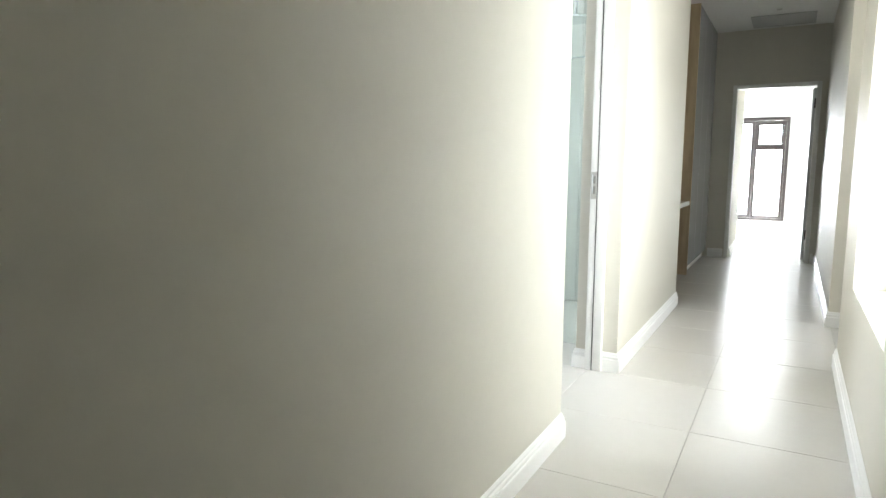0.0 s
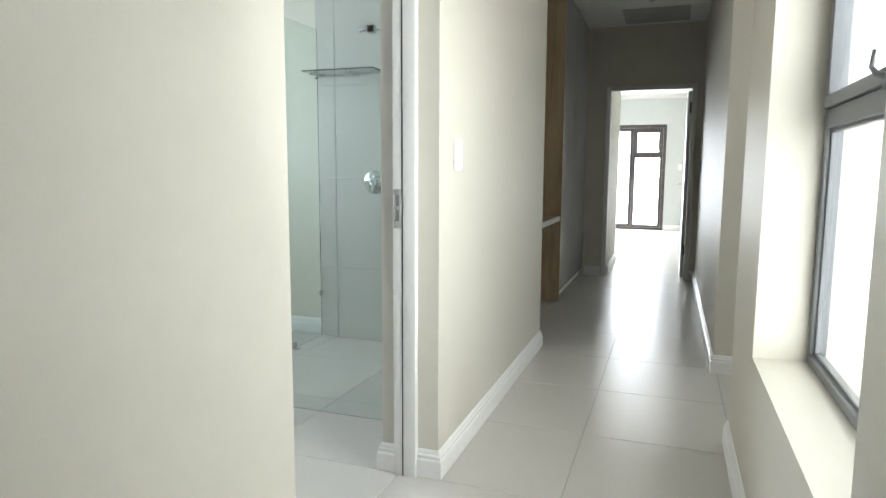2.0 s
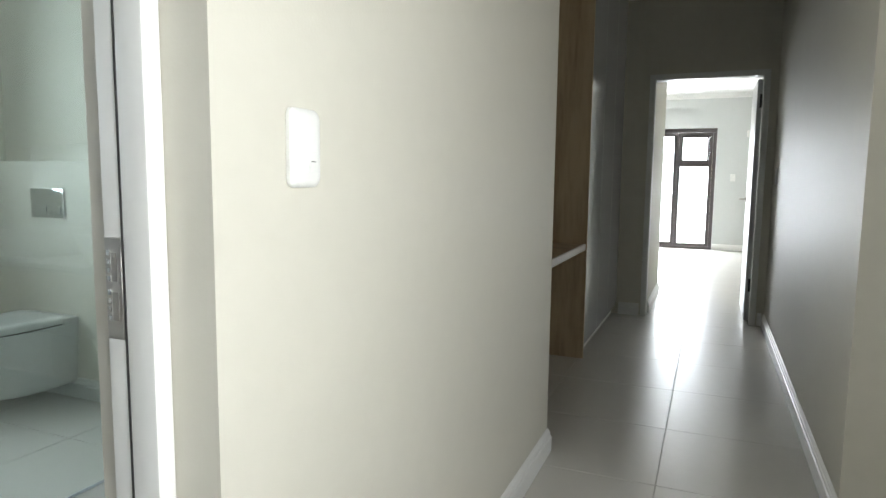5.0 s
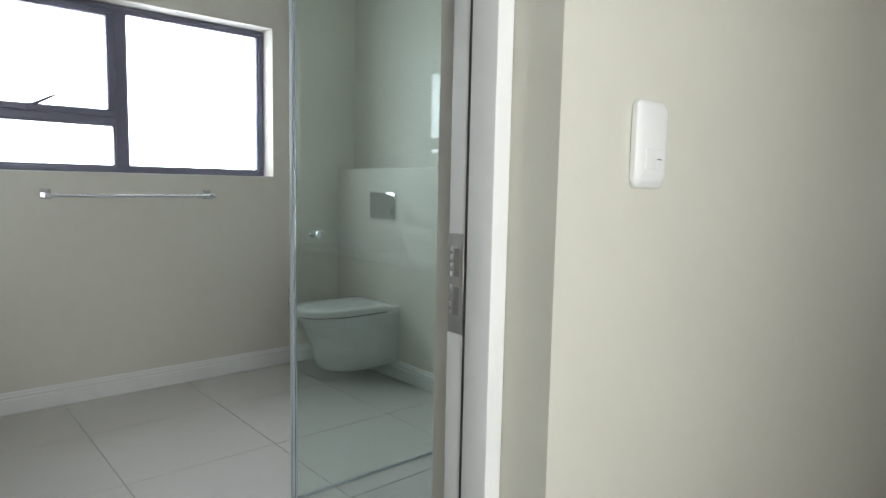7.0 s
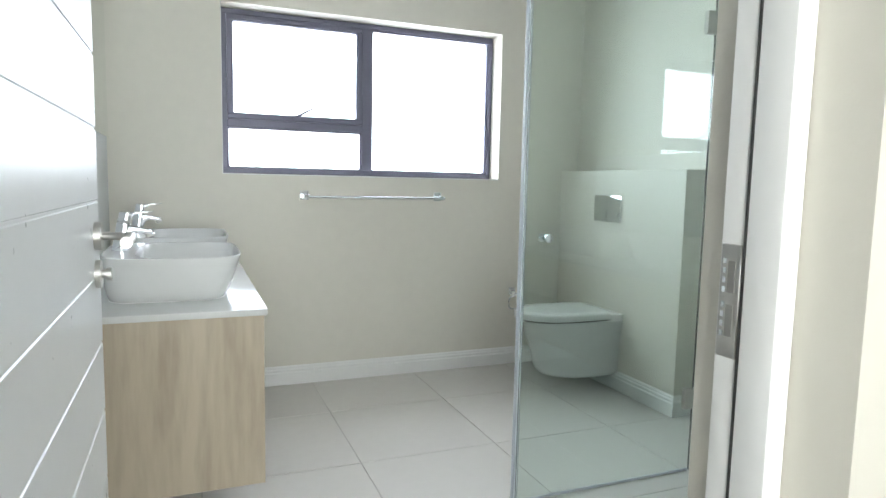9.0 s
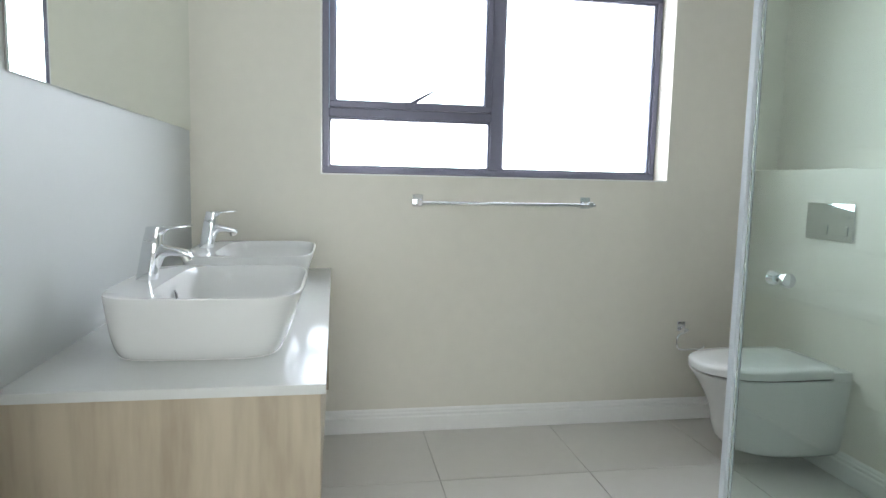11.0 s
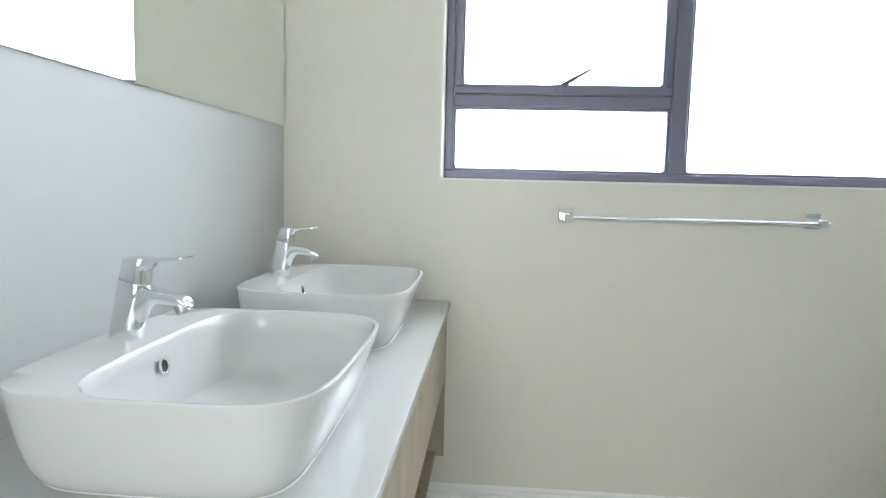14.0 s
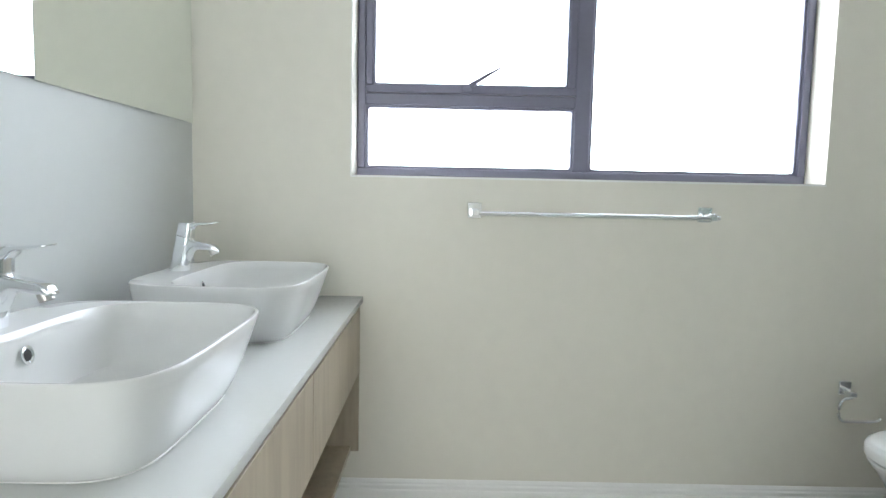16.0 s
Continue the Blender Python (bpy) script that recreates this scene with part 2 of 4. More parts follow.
def skirting(name, path, side, profile=SKIRT, material=None):
    """A moulding along a line of plan points, on its left (side 1) or right (side -1), mitred."""
    pts = [Vector((x, y)) for x, y in path]
    rings = []
    for d, z in profile:
        row = []
        for i, p in enumerate(pts):
            dirs = []
            if i:
                dirs.append((p - pts[i - 1]).normalized())
            if i < len(pts) - 1:
                dirs.append((pts[i + 1] - p).normalized())
            ns = [Vector((-t.y, t.x)) * side for t in dirs]
            if len(ns) == 2:
                m = ns[0] + ns[1]
                off = m * (d / (1 + ns[0].dot(ns[1])))
            else:
                off = ns[0] * d
            row.append((p.x + off.x, p.y + off.y, z))
        rings.append(row)
    bm = bmesh.new()
    vs = [[bm.verts.new(q) for q in r] for r in rings]
    n = len(vs)
    for a in range(n):
        b = (a + 1) % n
        for i in range(len(pts) - 1):
            bm.faces.new([vs[a][i], vs[a][i + 1], vs[b][i + 1], vs[b][i]])
    bm.faces.new([r[0] for r in vs])
    bm.faces.new([r[-1] for r in vs][::-1])
    return tagged(link(name, bm, material or trim_paint), kind="structure")


# ---- shell ----
floor = tagged(part("floor", [((-4.2, Y0 - 0.3, -0.12), (3.0, YF + 0.3, -0.004))], grout_mat), kind="structure")
ground = tagged(part("ground", [((-400, -400, -0.5), (400, 400, -0.3))], ground_mat), kind="structure")
ceiling = tagged(part("ceiling", [((-4.2, Y0 - 0.3, CEIL), (3.0, YF + 0.3, CEIL + 0.12))], ceiling_paint), kind="structure")
WIN_C = (3.695, 4.870, 0.558, 2.12)
WIN_B = (4.296, 5.930, 1.190, 2.075)
wall_left = wall("wall_corridor_left", "x", XB, XL, Y0, YB, 0, CEIL, [(YJ0, YJ1, 0, 2.105)])
wall("wall_corridor_right", "x", XR, XR + 0.23, Y0, YR0, 0, CEIL, [WIN_C])
wall("wall_corridor_right_far", "x", XR, XR + 0.15, YR1 + 0.15, YE, 0, CEIL)
wall("wall_recess_north", "y", YR1, YR1 + 0.15, XR, 2.0, 0, CEIL)
wall("wall_recess_south", "y", YR0 - 0.15, YR0, XR + 0.23, 2.0, 0, CEIL)
wall("wall_recess_back", "x", 2.0, 2.1, YR0 - 0.15, YR1 + 0.15, 0, CEIL, [(5.62, 6.40, 0.9, 2.1)])
wall("wall_end", "y", YE, YE + 0.14, -1.3, XR + 0.15, 0, CEIL, [(-0.291, 0.538, 0, 2.05)])
wall("wall_niche_back", "x", -1.30, -1.15, YB, YE, 0, CEIL)
wall("wall_niche_south", "y", YB - 0.13, YB, -1.30, XB, 0, CEIL)
wall("wall_corridor_start", "y", Y0 - 0.12, Y0, XB, XR + 0.23, 0, CEIL)
wall("wall_bath_north", "y", YN, YN + 0.08, XW - 0.23, XB, 0, CEIL, material=bath_paint)
wall("wall_bath_south", "y", YS - 0.12, YS, XW, XB, 0, CEIL, material=pale_paint)
wall("wall_bath_west", "x", XW - 0.23, XW, YS - 0.12, YN, 0, CEIL, [WIN_B], material=bath_paint)
wall("wall_bedroom_far", "y", YF, YF + 0.23, -3.2, 2.2, 0, CEIL, [(-1.32, 0.24, 0, 2.13)], material=pale_paint)
wall("wall_bedroom_west", "x", -3.2, -3.05, YE + 0.14, YF, 0, CEIL)
wall("wall_bedroom_east", "x", 2.05, 2.2, YE + 0.14, YF, 0, CEIL)
wall("wall_bedroom_near_west", "y", YE, YE + 0.14, -3.2, -1.3, 0, CEIL)
wall("wall_bedroom_near_east", "y", YE, YE + 0.14, XR + 0.15, 2.2, 0, CEIL)
wall("wall_bedroom_passage", "x", -0.44, -0.292, YE + 0.14, 11.25, 0, CEIL)
tagged(part("duct_boxing", [((XW + 0.002, 6.392, 0), (-2.421, YN - 0.001, 1.252))], bath_paint, bevel=0.003), kind="structure")
build_out = tagged(part("shower_tile_backing", [((-1.925, 6.473, 0), (XB, YN - 0.001, CEIL - 0.001))], bath_paint), kind="structure")

# ---- skirtings ----
skirting("baseboard_corridor_left_near", [(XL, Y0 + 0.01), (XL, YJ0), (-0.493, YJ0)], -1)
skirting("baseboard_corridor_left", [(-0.493, YJ1), (XL, YJ1), (XL, YB), (XL - 0.3, YB)], -1)
skirting("baseboard_bath_door", [(-0.585, YJ1), (XB, YJ1), (XB, 5.195)], 1)
skirting("baseboard_corridor_right_near", [(XR, Y0 + 0.01), (XR, YR0), (1.6, YR0)], 1)
skirting("baseboard_recess", [(1.99, YR1), (XR, YR1), (XR, YE - 0.002)], 1)
skirting("baseboard_end_left", [(-0.525, YE), (-0.348, YE)], -1)
skirting("baseboard_end_right", [(0.593, YE), (XR - 0.018, YE)], -1)
skirting("baseboard_bath_west", [(XW, YS + 0.002), (XW, 6.378)], -1)
skirting("baseboard_bath_boxing", [(XW + 0.019, 6.392), (-2.421, 6.392), (-2.421, YN), (-1.93, YN)], -1)
skirting("baseboard_bath_south", [(-0.69, YS), (-3.533, YS)], -1)
skirting("baseboard_bedroom_far", [(0.245, YF), (2.05, YF), (2.05, YE + 0.15)], -1)
skirting("baseboard_bedroom_west", [(-3.05, YE + 0.15), (-3.05, YF), (-1.325, YF)], -1)
skirting("baseboard_bedroom_passage", [(-0.292, YE + 0.15), (-0.292, 11.25), (-0.44, 11.25), (-0.44, YE + 0.15)], -1)
CORNICE = [(0, CEIL - 0.001), (0.075, CEIL - 0.001), (0.07, CEIL - 0.012), (0.045, CEIL - 0.03), (0.018, CEIL - 0.058), (0.012, CEIL - 0.08), (0, CEIL - 0.08)]
skirting("trim_bedroom_cornice", [(-3.05, YE + 0.15), (-3.05, YF), (2.05, YF), (2.05, YE + 0.15)], -1, CORNICE, ceiling_paint)


# ---- doors ----
def steel_frame(name, parent, outer0, outer1, top, x_front, x_back, width, axis):
    """A pressed-steel door frame: face, jamb and a rounded stop. Along y in a wall across x (axis x), or along x (axis y)."""
    bm = bmesh.new()
    depth = x_back - x_front
    mid = x_front + depth * 0.55

    def b(p0, p1, a0, a1, z0, z1):
        lo, hi = sorted((p0, p1))
        if axis == "x":
            add_box(bm, (lo, a0, z0), (hi, a1, z1))
        else:
            add_box(bm, (a0, lo, z0), (a1, hi, z1))

    w2 = width - 0.003
    for s0, s1, t0, t1 in ((outer0, outer0 + width, outer0, outer0 + w2), (outer1 - width, outer1, outer1 - w2, outer1)):
        b(x_front, mid, s0, s1, 0.0, top)
        b(mid + 0.004 * (1 if depth > 0 else -1), x_back, t0, t1, 0.0, top)
    b(x_front, mid, outer0 + width, outer1 - width, top - width, top)
    b(mid + 0.004 * (1 if depth > 0 else -1), x_back, outer0 + w2, outer1 - w2, top - w2, top)
    bmesh.ops.bevel(bm, geom=bm.edges[:], offset=0.004, segments=2, profile=0.6, affect="EDGES")
    return link(name, bm, frame_paint, parent, smooth=True)


def lever_set(parent, x, y, side, z, toward):
    """A lever handle on a round rose with a cylinder rose beneath; it stands off along y (side) and points along x (toward)."""
    h = link("lever_handle", tube_bm([(x, y, z), (x, y + side * 0.012, z)], 0.026, 20), steel, parent, "brushed steel lever handle on a round rose", smooth=True)
    link("lever", tube_bm([(x, y + side * 0.012, z), (x, y + side * 0.048, z), (x + toward * 0.006, y + side * 0.058, z), (x + toward * 0.02, y + side * 0.061, z), (x + toward * 0.115, y + side * 0.061, z - 0.002)], [0.007, 0.007, 0.0082, 0.0095, 0.0100]), steel, h, smooth=True)
    k = link("lock_rose", tube_bm([(x, y, z - 0.070), (x, y + side * 0.009, z - 0.070)], 0.026, 20), steel, parent, "brushed steel lock rose with thumb turn", smooth=True)
    link("thumb_turn", tube_bm([(x, y + side * 0.008, z - 0.070), (x, y + side * 0.017, z - 0.070), (x, y + side * 0.0172, z - 0.070), (x, y + side * 0.026, z - 0.070)], [0.008, 0.008, 0.0125, 0.0125], 16), steel, k, smooth=True)


def grooved_leaf(name, parent, x0, x1, y0, y1, top, material):
    """A door leaf of horizontal boards with V joints on both faces."""
    bm = bmesh.new()
    step, z = 0.137, 0.017
    add_box(bm, (x0 + 0.001, y0 + 0.002, 0.009), (x1 - 0.001, y1 - 0.002, top - 0.001))
    while z < top - 0.02:
        h = min(step - 0.004, top - z)
        add_box(bm, (x0, y0, z), (x1, y1, z + h))
        z += step
    bmesh.ops.bevel(bm, geom=bm.edges[:], offset=0.0015, segments=1, affect="EDGES")
    return link(name, bm, material, parent, "white door leaf with horizontal grooves")


door_1 = thing("door_1", (-0.5, 4.33, 0), "white grooved bathroom door standing open in a pressed steel frame", "door", "structure")
steel_frame("door_frame", door_1, YJ0 + 0.001, YJ1 - 0.001, 2.104, -0.493, -0.583, 0.031, "x")
part("seal_strip", [((-0.5464, YJ1 - 0.0312, 0.0), (-0.5428, YJ1 - 0.0270, 2.03))], dark_parts_and_shade, door_1, "black rubber draught seal")
leaf = grooved_leaf("door_leaf", door_1, -1.345, -0.600, 3.925, 3.963, 2.03, door_paint)
lever_set(leaf, -1.285, 3.963, 1, 1.048, 1)
lever_set(leaf, -1.285, 3.925, -1, 1.048, 1)
part("lock_forend", [((-1.3475, 3.934, 0.93), (-1.3445, 3.954, 1.12))], steel, leaf, "steel lock plate on the door edge", bevel=0.0008)
strike = part("strike_plate", [((-0.5790, YJ1 - 0.0315, 0.948), (-0.5480, YJ1 - 0.0285, 1.091))], steel, door_1, "brushed steel strike plate", bevel=0.001)
for za, zb in ((0.975, 1.015), (1.03, 1.07)):
    # Dark patch on the plate instead of a cut slot in shade.
    part("opening_shade", [((-0.5665, YJ1 - 0.0321, za), (-0.5555, YJ1 - 0.0311, zb))], slot_shade_steel, strike)
    part("strike_tongue", [((-0.5730, YJ1 - 0.0335, za + 0.012 * k), (-0.5680, YJ1 - 0.0315, za + 0.012 * k + 0.007)) for k in range(4)], chrome, strike)
for z in (0.25, 1.0, 1.78):
    link("hinge", tube_bm([(-0.596, 3.918, z), (-0.596, 3.918, z + 0.1)], 0.008), steel, door_1, smooth=True)

door_2 = thing("door_2", (0.12, YE + 0.07, 0), "white bedroom door standing open in a pressed steel frame", "door", "structure")
steel_frame("door_frame", door_2, -0.336, 0.583, 2.085, YE - 0.012, YE + 0.145, 0.048, "y")
leaf2 = part("door_leaf", [((0.50, YE + 0.15, 0.008), (0.54, YE + 0.93, 2.03))], door_paint, door_2, "plain white door leaf standing open", bevel=0.002)
for z in (0.26, 1.80):
    link("hinge", tube_bm([(0.532, YE + 0.148, z), (0.532, YE + 0.148, z + 0.11)], 0.011), dark_parts_and_shade, door_2, "dark butt hinge", smooth=True)
for side in (-1, 1):
    hx = 0.50 if side < 0 else 0.54
    h = link("lever_handle", tube_bm([(hx, YE + 0.87, 1.03), (hx + side * 0.012, YE + 0.87, 1.03)], 0.026, 20), steel, leaf2, "brushed steel lever handle", smooth=True)
    link("lever", tube_bm([(hx + side * 0.012, YE + 0.87, 1.03), (hx + side * 0.05, YE + 0.87, 1.03), (hx + side * 0.058, YE + 0.85, 1.03), (hx + side * 0.058, YE + 0.76, 1.03)], 0.0095), steel, h, smooth=True)


# ---- windows ----
def frame_bars(name, parent, plane0, plane1, bars, material, axis, label="", bevel=0.003):
    """Bars (a0, a1, z0, z1) between two planes across x (axis x) or y."""
    pairs = []
    for a0, a1, z0, z1 in bars:
        pairs.append((((plane0, a0, z0), (plane1, a1, z1)) if axis == "x" else ((a0, plane0, z0), (a1, plane1, z1))))
    return part(name, pairs, material, parent, label, bevel)


def ring_bars(a0, a1, z0, z1, w):
    return [(a0, a1, z0, z0 + w), (a0, a1, z1 - w, z1), (a0, a0 + w, z0 + w, z1 - w), (a1 - w, a1, z0 + w, z1 - w)]


def pane(parent, axis, p, a0, a1, z0, z1, material=None):
    lo, hi = ((p - 0.002, a0, z0), (p + 0.002, a1, z1)) if axis == "x" else ((a0, p - 0.002, z0), (a1, p + 0.002, z1))
    ob = part("pane", [(lo, hi)], material or window_glass_mat, parent)
    ob.visible_shadow = False
    return ob


# bathroom window
def gasket(parent, p0, p1, a0, a1, z0, z1, w, r):
    """A glazing bead round a pane in a wall across x, square outside and rounded inside."""
    n = 6
    inner = [(y, z) for y, z, _ in round_rect(a0 + w, a1 - w, z0 + w, z1 - w, r, 0, n)]
    outer = []
    for cy, cz in ((a1, z1), (a0, z1), (a0, z0), (a1, z0)):
        outer += [(cy, cz)] * n
    rings = []
    for ring, p in ((outer, p0), (inner, p0), (inner, p1), (outer, p1)):
        rings.append([(p, y, z) for y, z in ring])
    bm = loft_bm(rings, False, False)
    bmesh.ops.remove_doubles(bm, verts=bm.verts, dist=1e-5)
    return link("window_bead", bm, alu_mat, parent)


w2 = thing("window_2", (XW - 0.16, 5.13, WIN_B[2]), "charcoal aluminium window with a top-hung sash above a fixed light", "window", "structure")
XF = XW - 0.125
ya, yb, za, zb = WIN_B
MA, MB, TA, TB = 5.082, 5.139, 1.446, 1.487
frame_bars("window_frame", w2, XF - 0.05, XF, ring_bars(ya + 0.001, yb - 0.001, za + 0.001, zb - 0.001, 0.029) + [(MA, MB, za + 0.030, zb - 0.030), (ya + 0.030, MA, TA, TB)], alu_mat, "x")
gasket(w2, XF - 0.040, XF - 0.010, ya + 0.0305, MA - 0.0005, za + 0.0305, TA - 0.0005, 0.009, 0.009)
gasket(w2, XF - 0.040, XF - 0.010, MB + 0.0005, yb - 0.0305, za + 0.0305, zb - 0.0305, 0.009, 0.009)
sash = frame_bars("top_hung_sash", w2, XF - 0.042, XF + 0.010, ring_bars(ya + 0.032, MA - 0.002, TB + 0.002, zb - 0.032, 0.026), alu_mat, "x", "charcoal top-hung sash")
gasket(sash, XF - 0.035, XF + 0.005, ya + 0.0585, MA - 0.0285, TB + 0.0285, zb - 0.0585, 0.007, 0.009)
pane(sash, "x", XF - 0.02, ya + 0.062, MA - 0.032, TB + 0.032, zb - 0.062)
pane(w2, "x", XF - 0.025, ya + 0.036, MA - 0.005, za + 0.036, TA - 0.005)
pane(w2, "x", XF - 0.025, MB + 0.005, yb - 0.036, za + 0.036, zb - 0.036)
link("window_stay", tube_bm([(XF + 0.014, 4.705, 1.518), (XF + 0.03, 4.722, 1.528), (XF + 0.045, 4.764, 1.552), (XF + 0.05, 4.808, 1.576)], [0.010, 0.008, 0.006, 0.003], 10), alu_mat, sash, "dark window catch", smooth=True)
part("catch_plate", [((XF + 0.0105, 4.672, 1.496), (XF + 0.018, 4.712, 1.522))], alu_mat, sash, bevel=0.002)
# White strips paint the light caught by the plaster edge, left and below.
part("edge_highlight_strip", [((XW + 0.0002, ya - 0.003, za - 0.007), (XW + 0.0025, yb + 0.003, za - 0.0005)), ((XW + 0.0002, ya - 0.004, za - 0.0004), (XW + 0.0025, ya - 0.0005, zb))], trim_paint, w2, "narrow white strips for the highlight on the plaster edge")

# corridor window
w1 = thing("window_1", (XR + 0.16, 4.3, WIN_C[2]), "tall grey aluminium window with a top-hung sash and white sill", "window", "structure")
ya, yb, za, zb = WIN_C
XF = 0.80
frame_bars("window_frame", w1, XF, XF + 0.05, ring_bars(ya + 0.001, yb - 0.001, za + 0.001, zb - 0.001, 0.032) + [(ya + 0.033, yb - 0.033, 1.288, 1.345)], alu_grey, "x")
sash = frame_bars("top_hung_sash", w1, XF - 0.012, XF + 0.04, ring_bars(ya + 0.035, yb - 0.035, 1.347, zb - 0.035, 0.036), alu_grey, "x", "grey top-hung sash")
frame_bars("window_bead", w1, XF + 0.012, XF + 0.036, ring_bars(ya + 0.0335, yb - 0.0335, za + 0.0335, 1.2875, 0.010), alu_grey, "x", bevel=0.002)
pane(sash, "x", XF + 0.02, ya + 0.065, yb - 0.065, 1.375, zb - 0.065)
pane(w1, "x", XF + 0.025, ya + 0.037, yb - 0.037, za + 0.037, 1.284)
part("catch_plate", [((XF - 0.024, 4.205, 1.330), (XF - 0.0125, 4.235, 1.366))], alu_grey, sash, bevel=0.002)
link("window_stay", tube_bm([(XF - 0.020, 4.22, 1.356), (XF - 0.036, 4.228, 1.362), (XF - 0.044, 4.238, 1.378), (XF - 0.044, 4.226, 1.412)], [0.008, 0.007, 0.0055, 0.004], 10), alu_grey, sash, "dark window catch", smooth=True)

# bedroom glazed doors
d3 = thing("door_3", (-0.5, YF + 0.06, 0), "bronze aluminium glazed double door to the outside", "door", "structure")
frame_bars("door_frame", d3, YF + 0.04, YF + 0.10, [(-1.319, 0.239, 2.06, 2.129), (-1.319, 0.239, 0.0, 0.045), (-1.319, -1.26, 0.046, 2.059), (0.18, 0.239, 0.046, 2.059)], alu_brown, "y")
la = frame_bars("door_leaf", d3, YF + 0.035, YF + 0.09, ring_bars(-1.258, -0.40, 0.048, 2.057, 0.062), alu_brown, "y", "bronze glazed door leaf")
lb = frame_bars("side_light", d3, YF + 0.035, YF + 0.09, ring_bars(-0.398, 0.178, 0.048, 2.057, 0.055) + [(-0.343, 0.123, 1.46, 1.545)], alu_brown, "y", "bronze glazed side light with a top pane")
frame_bars("top_sash", lb, YF + 0.03, YF + 0.085, ring_bars(-0.342, 0.122, 1.546, 2.001, 0.034), alu_brown, "y", "bronze top sash")
pane(la, "y", YF + 0.06, -1.20, -0.458, 0.105, 2.0)
pane(lb, "y", YF + 0.06, -0.345, 0.125, 0.10, 1.465)
pane(lb, "y", YF + 0.06, -0.345, 0.125, 1.54, 2.005)
link("door_handle", tube_bm([(-0.43, YF + 0.034, 1.02), (-0.43, YF - 0.01, 1.02), (-0.44, YF - 0.016, 1.02), (-0.54, YF - 0.016, 1.02)], 0.009), steel, la, "steel lever handle", smooth=True)


# ---- bathroom things ----
def basin(x, label):
    """A vessel basin with a tap ledge at its back; x is its middle, its back is at y 3.84."""
    t = thing("wash_basin", (x, 4.08, 0.768), label, "wash basin", group="basins on the vanity")
    hx, y0, y1, zb_, zt = 0.264, 3.860, 4.285, 0.7685, 0.913

    def oval(ins_x, back, front, z, power=4.8, n=64):
        """A soft rectangle whose sides bow a little."""
        c, h = (back + front) / 2, (front - back) / 2
        out = []
        for k in range(n):
            a = 2 * math.pi * k / n
            ca, sa = math.cos(a), math.sin(a)
            out.append((x + (hx - ins_x) * math.copysign(abs(ca) ** (2 / power), ca), c + h * math.copysign(abs(sa) ** (2 / power), sa), z))
        return out

    rings = []
    for k in range(11):
        f = (k / 10) ** 1.4
        ins = 0.034 * (1 - f) + 0.014 * (1 - f) ** 3 + 0.012 * (1 - f) ** 10
        lean = 0.044 * (1 - f) + 0.010 * (1 - f) ** 5
        rings.append(oval(ins, y0 + ins * 0.35, y1 - lean, zb_ + (zt - 0.004 - zb_) * f, 5.0 - 0.2 * f))
    rings.append(oval(0.0006, y0 + 0.0006, y1 - 0.0006, zt - 0.0012))
    rings.append(oval(0.0020, y0 + 0.0020, y1 - 0.0020, zt))
    rings.append(oval(0.0045, y0 + 0.040, y1 - 0.0045, zt - 0.0002))
    rings.append(oval(0.0060, y0 + 0.100, y1 - 0.0060, zt - 0.0004, 4.4))
    rings.append(oval(0.0080, y0 + 0.1025, y1 - 0.0080, zt - 0.0030, 4.4))
    for k in range(1, 9):
        f = k / 8
        ins = 0.0100 + 0.060 * f ** 1.8
        rings.append(oval(ins, y0 + 0.1010 + ins * 0.42, y1 - ins, zt - 0.006 - 0.100 * f ** 0.85, 4.4))
    rings.append(oval(hx - 0.13, y0 + 0.19, y1 - 0.11, 0.7955, 3.2))
    rings.append(oval(hx - 0.03, y0 + 0.235, y1 - 0.145, 0.793, 2.2))
    link("bowl", loft_bm(rings), ceramic, t, smooth=True)
    link("sealant_line", loft_bm([oval(0.0575, y0 + 0.019, y1 - 0.0515, 0.7682, 5.0), oval(0.0590, y0 + 0.020, y1 - 0.0530, 0.7705, 5.0)]), plastic, t, "thin white sealant under the basin", smooth=True)
    yo, zo = 3.9712, 0.873
    ring = bmesh.new()
    turn = Matrix.Translation((x, yo, zo)) @ pose(0, 0, 0, -80, 0, 0)
    outer = []
    for r, d in ((0.0145, 0.0), (0.0145, 0.003), (0.0115, 0.0035), (0.0095, 0.002), (0.0095, -0.001)):
        outer.append([turn @ Vector((r * math.cos(a * math.pi / 12), r * math.sin(a * math.pi / 12), d)) for a in range(24)])
    loft_bm(outer, False, False, ring)
    link("overflow_ring", ring, chrome, t, "chrome overflow ring", smooth=True)
    # Solid black disc painted as the shade inside the overflow ring.
    hole = bmesh.new()
    loft_bm([[turn @ Vector((0.0096 * math.cos(a * math.pi / 12), 0.0096 * math.sin(a * math.pi / 12), d)) for a in range(24)] for d in (-0.001, 0.0012)], True, True, hole)
    link("overflow_shade_disc", hole, hole_shade, t, smooth=True)
    link("drain", tube_bm([(x, 4.12, 0.790), (x, 4.12, 0.7975), (x, 4.12, 0.799)], [0.031, 0.031, 0.026], 24), chrome, t, "chrome round waste", smooth=True)
    return t


